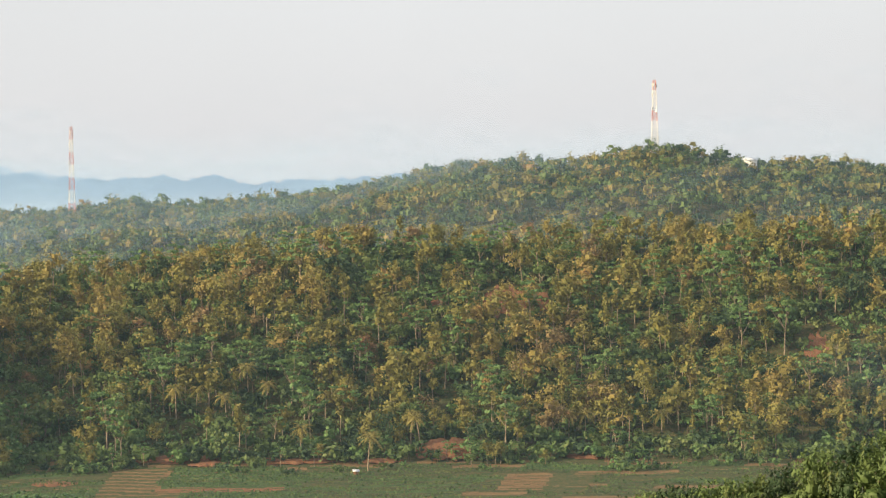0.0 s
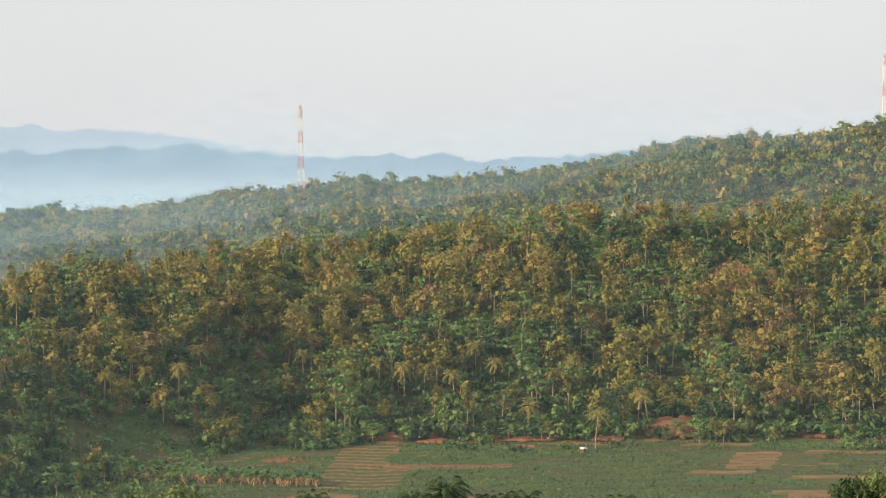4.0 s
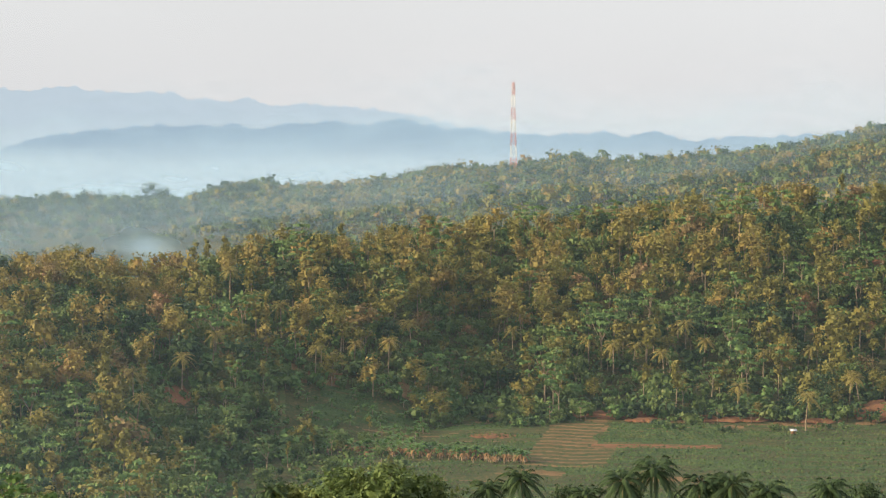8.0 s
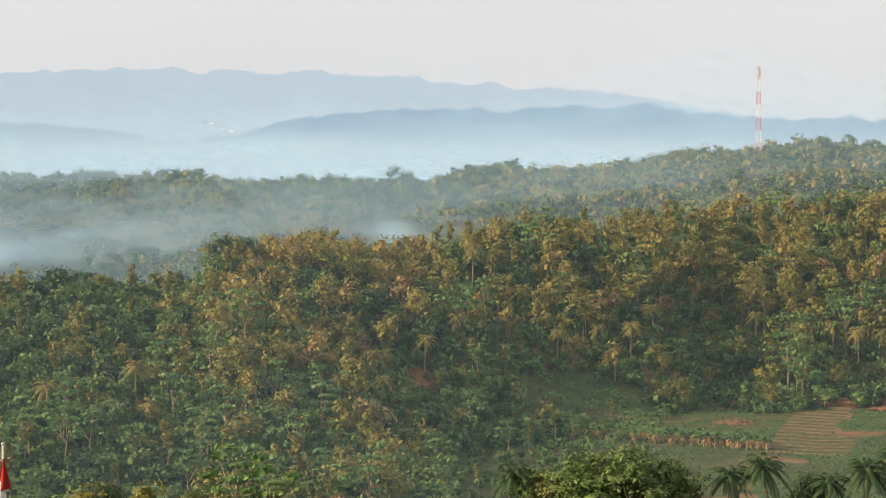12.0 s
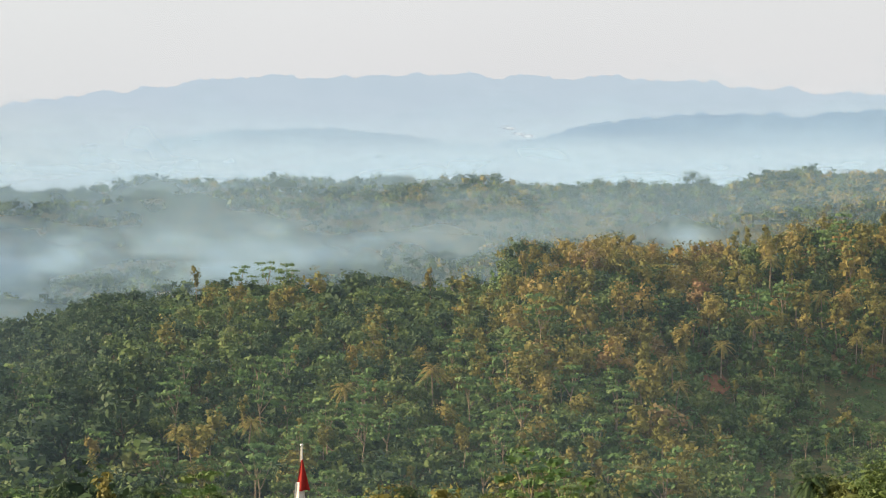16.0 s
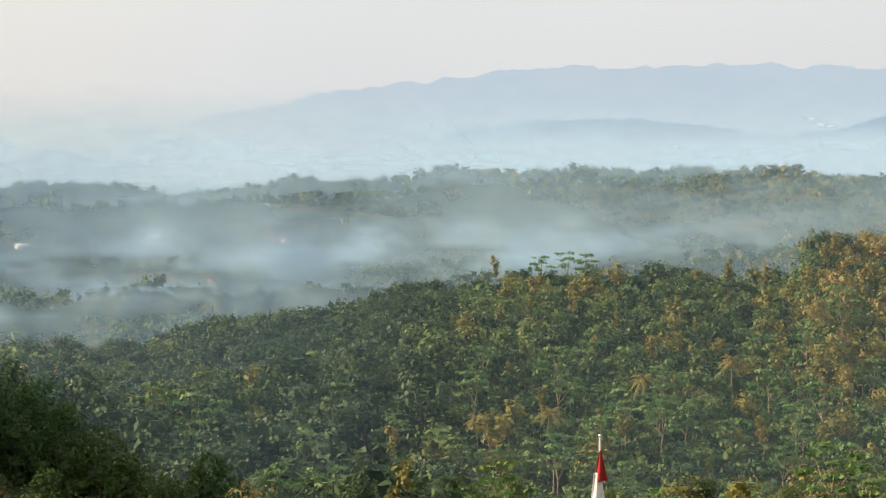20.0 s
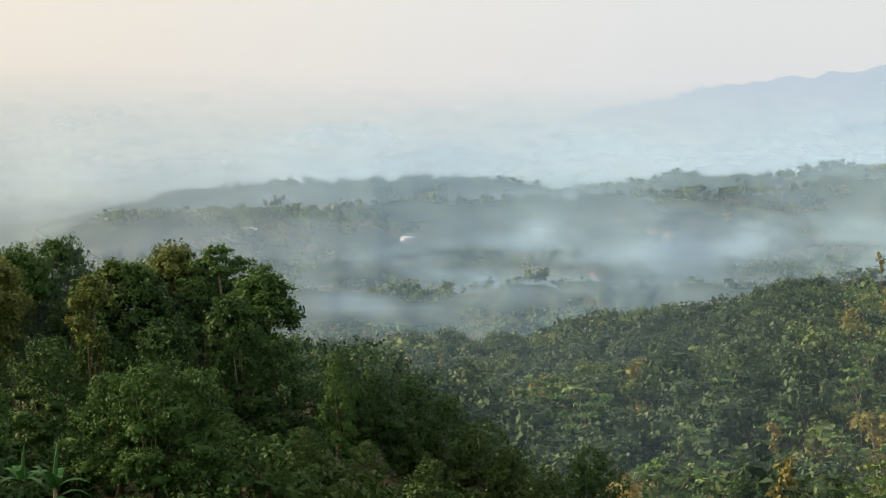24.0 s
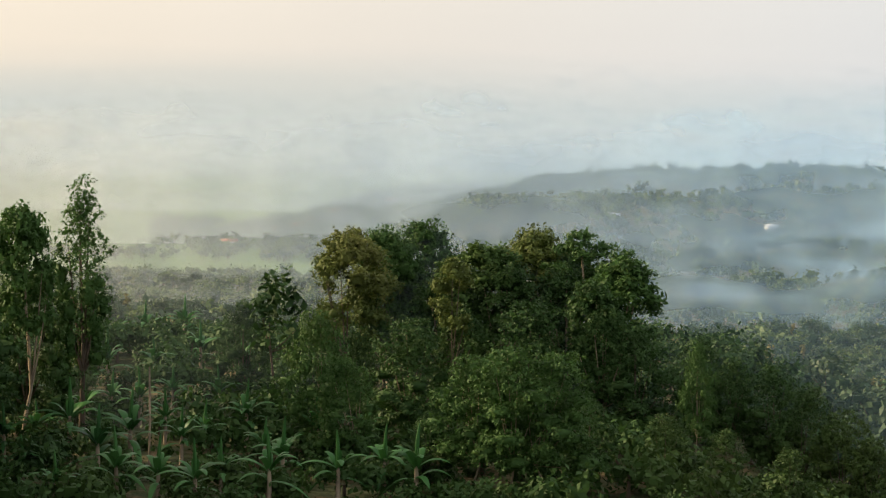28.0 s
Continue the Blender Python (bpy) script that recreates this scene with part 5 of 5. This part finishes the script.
crops((2,), LEAF_CROP, 0.6, 4.25, "vegetable_rows", "rows of low green vegetables on the plots", 41)
crops((3,), LEAF_CROP, 0.9, 2.1, "leafy_crop_rows", "dense rows of taller dark green crops", 42)

# banana rows at the field's edge, with dry leaves below
g = np.random.default_rng(77)
for i in range(64):
    az = 7.7 + 4.3 * i / 63 + g.normal(0, 0.04)
    x, y, z = spot(az, 748 + (az - 7.7) * 7 + g.normal(0, 5))
    b = BANANA.stand(x, y, z, g.uniform(1.35, 1.9), g.uniform(0, 6.28), int(g.integers(9)), "banana row", "banana plant with brown dead leaves round its stem")
dry = Kind("dry_leaves", lambda g, **k: (tube([(0, 0, 0), (0, 0, 1)], [0.2, 0.2], 4), arching(g, 6, np.array((0, 0, 1.7)), 0.9, 0.25, 0.14, 4, 2.2)), 3, 720, LEAF_DRY, BARK, "", "leaves")
items = []
for i in range(90):
    az = 7.7 + 4.3 * i / 89
    x, y, z = spot(az, 745 + (az - 7.7) * 7 + g.normal(0, 4))
    items.append((dry, LEAF_DRY, x, y, z, g.uniform(1.0, 1.6), g.uniform(0, 6.28), i))
stuff("dry_banana_leaves", "brown hanging dead banana leaves along the row", "dead leaves", items)
for i in range(260):
    az, r = g.uniform(9.6, 16.3), g.uniform(690, 865)
    if r < foot_r(az) - 15:
        continue
    x, y, z = spot(az, r)
    BANANA.stand(x, y, z, g.uniform(1.1, 1.7), g.uniform(0, 6.28), int(g.integers(9)), "bananas on the slope", "banana plant on the cleared slope")
for i in range(26):
    az, r = g.uniform(10.6, 15.2), g.uniform(640, 800)
    x, y, z = spot(az, r)
    (GREEN, ALB, SLIM, GREEN)[i % 4].stand(x, y, z, g.uniform(0.5, 0.85), g.uniform(0, 6.28), i, "small trees on the cleared slope", "small tree on the cleared slope")
for i in range(40):
    az = g.uniform(-5, 1.5)
    x, y, z = spot(az, foot_r(az) + g.uniform(-6, 14))
    BANANA.stand(x, y, z, g.uniform(1.2, 1.8), g.uniform(0, 6.28), int(g.integers(9)), "bananas at the wood's foot", "banana plant at the foot of the wood")
for i in range(34):
    az = g.uniform(-8, 8.8)
    x, y, z = spot(az, foot_r(az) - g.uniform(2, 24) ** 0.95)
    if clear_of(az, foot_r(az) - 8):
        (GREEN, ALB, GREEN, TEAK)[i % 4].stand(x, y, z, g.uniform(0.4, 0.72), g.uniform(0, 6.28), i, "small trees at the wood's foot", "small green tree at the edge of the field")

# ---- near hillside with bananas and trees ----
N_TALL = Kind("tall_tree", near_tree, 1, 901, LEAF_NEAR_PALE_LIT, BARK_DARK, "tall narrow tree with glossy leaves on the near hillside", "tree", h=12.0, w=1.75, low=0.26, n=26, twigs=900, per=9, size=0.11, core=0.5, tuft=0.9)
N_TEAK = Kind("teak_tree", near_tree, 3, 905, LEAF_NEAR, BARK, "big dark green tree on the near hillside, some added unseen for shade", "tree", h=11.0, w=3.3, low=0.30, n=30, twigs=980, per=9, size=0.13, stem=0.16, core=0.5, tuft=0.78)
N_DOME = Kind("teak_tree", dome_tree, 4, 981, LEAF_NEAR, BARK_DARK, "big dark green tree with a rounded crown on bare stems", "tree", w=2.6)
N_SMALL = Kind("teak_tree", dome_tree, 1, 985, LEAF_NEAR_YELLOW_LIT, BARK_DARK, "slim young tree with yellow-green leaves", "tree", w=1.2, low=0.5, n=22, twigs=460)
N_SPRAY = Kind("layered_tree", dome_tree, 2, 991, LEAF_NEAR_PALE_LIT, BARK, "tree with flat layered sprays of leaves", "tree", w=2.2, low=0.55, n=20, flat=0.3, twigs=420, lobe=0.34)
N_DROOP = Kind("big_leaf_tree", dome_tree, 1, 995, LEAF_NEAR, BARK, "tall tree with large drooping dark leaves", "tree", w=2.0, low=0.34, n=36, flat=0.75, twigs=760, per=7, size=0.19)
N_BROAD = Kind("broadleaf_tree", near_tree, 4, 915, LEAF_NEAR, BARK_DARK, "dense dark tree on the near hillside", "tree", h=8.0, w=2.7, low=0.14, n=26, twigs=980, per=9, size=0.115, core=0.56, stem=0.1, tuft=0.85)
N_FEATHER = Kind("feathery_tree", near_tree, 3, 935, LEAF_NEAR_PALE_LIT, BARK, "light green feathery small tree in front", "tree", h=6.0, w=2.0, low=0.25, n=22, twigs=1150, per=9, size=0.075, core=0.5, stem=0.05, tuft=0.85)
N_SPARSE = Kind("big_leaf_tree", near_tree, 1, 945, LEAF_NEAR, BARK_DARK, "sparse young tree with large drooping leaves", "tree", h=9.0, w=1.7, low=0.5, n=8, twigs=80, per=5, size=0.34, core=0.0, stem=0.09)
N_BUSH = Kind("shrub", bush, 5, 955, LEAF_NEAR, BARK_DARK, "dark green shrub on the near hillside", "shrub", h=2.2, w=1.5, count=300, size=0.22)
N_BANANA = Kind("banana_plant", tall_banana, 6, 965, LEAF_BANANA_SHADED, BARK, "young banana plant with broad arching green leaves", "banana plant", "leaves")
for kind, az, r, el, v, w, leaf in ((N_TALL, 51.55, 122, -1.56, 0, 1.0, None), (N_DROOP, 52.85, 118, -2.15, 0, 0.8, LEAF_NEAR_PALE_LIT), (N_BROAD, 52.7, 121, -3.3, 2, 0.8, None), (N_BROAD, 48.1, 128, -4.25, 0, 0.9, None), (N_SPARSE, 47.35, 125, -3.55, 0, 1.1, None),
                                    (N_DOME, 45.75, 126, -2.62, 0, 1.0, LEAF_NEAR_YELLOW_LIT), (N_DOME, 45.0, 129, -2.60, 1, 0.9, LEAF_NEAR_PALE_LIT), (N_DOME, 44.26, 131, -2.46, 2, 1.0, LEAF_NEAR_PALE_LIT), (N_SMALL, 43.58, 121, -3.27, 0, 1.0, None), (N_DOME, 42.9, 127, -2.89, 0, 1.25, LEAF_NEAR_PALE_LIT), (N_DOME, 41.85, 130, -2.55, 1, 1.0, LEAF_NEAR_YELLOW_LIT), (N_DOME, 41.1, 131, -2.95, 3, 1.15, LEAF_NEAR_PALE_LIT),
                                    (N_SPRAY, 40.75, 128, -2.66, 0, 0.9, None), (N_SPRAY, 39.9, 126, -3.05, 1, 0.7, None), (N_DROOP, 39.8, 124, -3.2, 0, 1.15, LEAF_NEAR_PALE_LIT), (N_DROOP, 40.5, 121, -3.7, 0, 1.0, None), (N_BROAD, 43.3, 122, -4.3, 3, 1.0, None), (N_BROAD, 45.6, 123, -4.9, 1, 0.8, None), (N_TEAK, 44.9, 130, -3.4, 1, 1.2, None), (N_TEAK, 42.4, 126, -3.3, 2, 1.2, None), (N_TEAK, 41.2, 126, -3.4, 0, 1.2, None), (N_TEAK, 43.6, 127, -3.4, 1, 1.1, None), (N_TEAK, 40.2, 120, -4.3, 2, 1.0, None),
                                    (N_BROAD, 41.9, 120, -4.2, 1, 1.2, None), (N_BROAD, 44.5, 119, -4.6, 2, 1.2, None), (N_BROAD, 39.6, 120, -4.7, 0, 1.2, None), (N_FEATHER, 43.1, 108, -5.36, 0, 1.1, None), (N_FEATHER, 42.27, 107, -5.09, 2, 1.1, None), (N_FEATHER, 41.35, 107, -5.24, 1, 1.1, None), (N_FEATHER, 46.5, 115, -4.4, 0, 0.8, None), (N_FEATHER, 38.25, 116, -5.0, 2, 0.5, None),
                                    (N_FEATHER, 45.9, 112, -5.4, 1, 0.9, None), (N_BROAD, 38.2, 122, -4.95, 1, 0.9, None), (N_BROAD, 37.4, 121, -5.35, 2, 1.0, None), (N_BROAD, 36.6, 120, -5.5, 0, 1.0, None), (N_BROAD, 35.9, 119, -5.9, 1, 1.0, None), (N_BROAD, 35.1, 118, -6.4, 2, 1.0, None), (N_BROAD, 34.4, 117, -6.95, 0, 1.0, None), (N_BROAD, 33.7, 116, -7.5, 1, 1.0, None),
                                    (N_BROAD, 32.75, 120, -6.95, 2, 0.8, None), (N_BROAD, 40.6, 110, -6.3, 1, 1.1, None), (N_BROAD, 38.9, 110, -6.6, 2, 1.1, None), (N_BROAD, 37.6, 109, -6.9, 0, 1.1, None), (N_BROAD, 36.2, 108, -7.3, 1, 1.1, None), (N_BROAD, 44.0, 109, -6.6, 2, 1.0, None), (N_BROAD, 54.2, 115, -3.2, 0, 1.0, None), (N_TEAK, 55.6, 112, -1.8, 1, 1.1, None), (N_TEAK, 57.2, 108, -1.5, 2, 1.1, None), (N_BROAD, 58.5, 112, -2.2, 1, 1.2, None), (N_TEAK, 60.0, 110, -1.5, 0, 1.2, None)):
    stand_top(kind, az, r, el, v, "", "near hillside trees", w, leaf)
# Unseen trees past the left edge, added here and above to shade the slope.
for az, r, h in ((57, 98, 1), (61, 92, 0), (63, 104, 2), (66, 90, 1), (69, 98, 0), (72, 86, 2), (75, 94, 1), (79, 84, 0), (64, 116, 2), (60, 124, 0), (68, 112, 1), (74, 106, 2), (58, 138, 1), (82, 92, 0), (57, 112, 4), (58.5, 115, 4), (60.5, 117, 4), (56.6, 106, 3), (61, 107, 4), (62, 98, 4), (58.5, 98, 4), (65, 125, 2), (64, 84, 3), (70, 82, 4), (67, 103, 3)):
    x, y, z = spot(az, r)
    N_TEAK.stand(x, y, z, 1.05 + 0.13 * h, az, h, "near hillside trees")
g = np.random.default_rng(88)
for az, el in ((48.6, -6.3), (46.45, -7.3), (45.4, -7.0), (50.9, -6.4), (50.3, -6.45), (49.75, -6.8), (51.5, -6.6), (52.9, -6.7), (48.55, -8.0), (50.5, -7.4), (51.2, -7.7), (45.8, -6.1), (50.2, -4.95), (49.35, -4.95), (52.2, -6.1), (47.5, -8.2), (52.8, -7.8),
               (49.9, -8.2), (49.1, -8.3), (45.0, -7.9), (49.0, -5.4), (48.1, -5.6), (51.9, -5.3), (47.6, -7.4), (44.3, -8.2), (49.4, -7.3), (51.8, -7.2), (48.0, -6.9), (47.0, -6.7), (46.0, -8.1), (52.5, -7.0), (50.0, -5.6), (51.0, -5.8), (49.6, -6.2), (48.9, -7.1), (50.8, -8.1), (52.1, -8.2), (53.2, -7.3), (47.2, -7.9)):
    x, y, z = sight(az, el, 1.3)
    N_BANANA.stand(x, y, z - 0.4, g.uniform(0.7, 1.1), g.uniform(0, 6.28), int(g.integers(9)), "bananas on the near hillside")
stake = tagged(new("bamboo_pole", mesh_from("bamboo_pole", *tube([(0, 0, -0.3), (0.05, 0, 2), (0, 0, 4.3)], [0.05, 0.05, 0.04], 8), [BARK], smooth=True)), "thin pale bamboo pole among the bananas", "pole")
stake.location = sight(50.1, -7.9, 0.0)
thicket = []
for p in sorted(scatter(89, 33, 56, lambda a: 101 + np.maximum(0, 38 - a) * 1.5, 163, 2.7).tolist(), key=lambda p: p[1]):
    if g.uniform() < (0.9 if 44.5 < p[0] < 53 and p[1] < 138 else 0.95):
        x, y, z = spot(*p)
        row = (x, y, z, g.uniform(0.45, 1.15), g.uniform(0, 6.28), int(g.integers(9)))
        if len(thicket) == 0 and p[1] < 140:
            N_BUSH.stand(*row, "shrubs on the near hillside")
        else:
            thicket.append((N_BUSH, LEAF_NEAR, *row))
stuff("thicket", "dark shrubs on the hillside behind the trees", "shrubs", thicket)
items = []
for p in scatter(91, 43.5, 56, 97, 134, 2.3):
    x, y, z = spot(*p)
    items.append((L_BUSH, (LEAF_NEAR, LEAF_NEAR, LEAF_NEAR_PALE_LIT)[int(g.integers(3))], x, y, z - 0.1, g.uniform(0.12, 0.3), g.uniform(0, 6.28), int(g.integers(99))))
stuff("weeds", "low dark weeds between the banana plants", "weeds", items)
# rough cover on the rest of the near slopes
items = []
for p in scatter(90, -14, 60, 170, 440, 9.0):
    x, y, z = spot(*p)
    items.append((L_BUSH, (LEAF_GREEN, LEAF_DARK)[int(g.integers(2))], x, y, z, g.uniform(0.7, 1.2), g.uniform(0, 6.28), int(g.integers(9))))
stuff("scrub", "scrub on the slope below the viewpoint", "scrub", items)

# ---- flag ----
fx, fy, fz = spot(24.24, 110)
ftop = EYE + 110 * math.tan(radians(-6.70))
flag = tagged(new("flagpole"), "white flagpole with a drooping red and white flag", "flag")
flag.location = (fx, fy, fz)
H = ftop - fz
part("pole", mesh_from("pole", *tube([(0, 0, -0.4), (0, 0, H * 0.5), (0, 0, H)], [0.07, 0.06, 0.045], 10), [WHITE], smooth=True), flag)
part("finial", mesh_from("finial", place(BALL3[0], 0, 0, H, 0.07, 0), BALL3[1], [STEEL], smooth=True), flag)


def cloth(z0, z1, w0, w1, mat, name, nz=14, nw=16):
    """Cloth hanging in folds from the pole: narrow above, wider below."""
    V = []
    for i in range(nz):
        t = i / (nz - 1)
        w = w0 + (w1 - w0) * t
        for j in range(nw):
            u = j / (nw - 1)
            right = Vector((math.cos(radians(24)), math.sin(radians(24)), 0))
            deep = 0.10 * w / 0.5 * math.sin(u * 9 + t * 1.5)
            off = right * ((u - 0.42) * w) + toward(24) * (deep - 0.12)
            V.append((off.x, off.y, z0 + (z1 - z0) * t + 0.05 * u))
    me = mesh_from(name, V, grid(nz, nw), [mat], smooth=True)
    ob = part(name, me, flag)
    mod = ob.modifiers.new("thick", "SOLIDIFY")
    mod.thickness = 0.006
    return ob


cloth(H - 0.62, H - 1.92, 0.07, 0.60, CLOTH_RED, "red_half")
cloth(H - 1.55, H - 2.9, 0.30, 0.62, CLOTH_WHITE, "white_half").location = toward(24) * 0.02 - Vector((0.12, 0.05, 0))
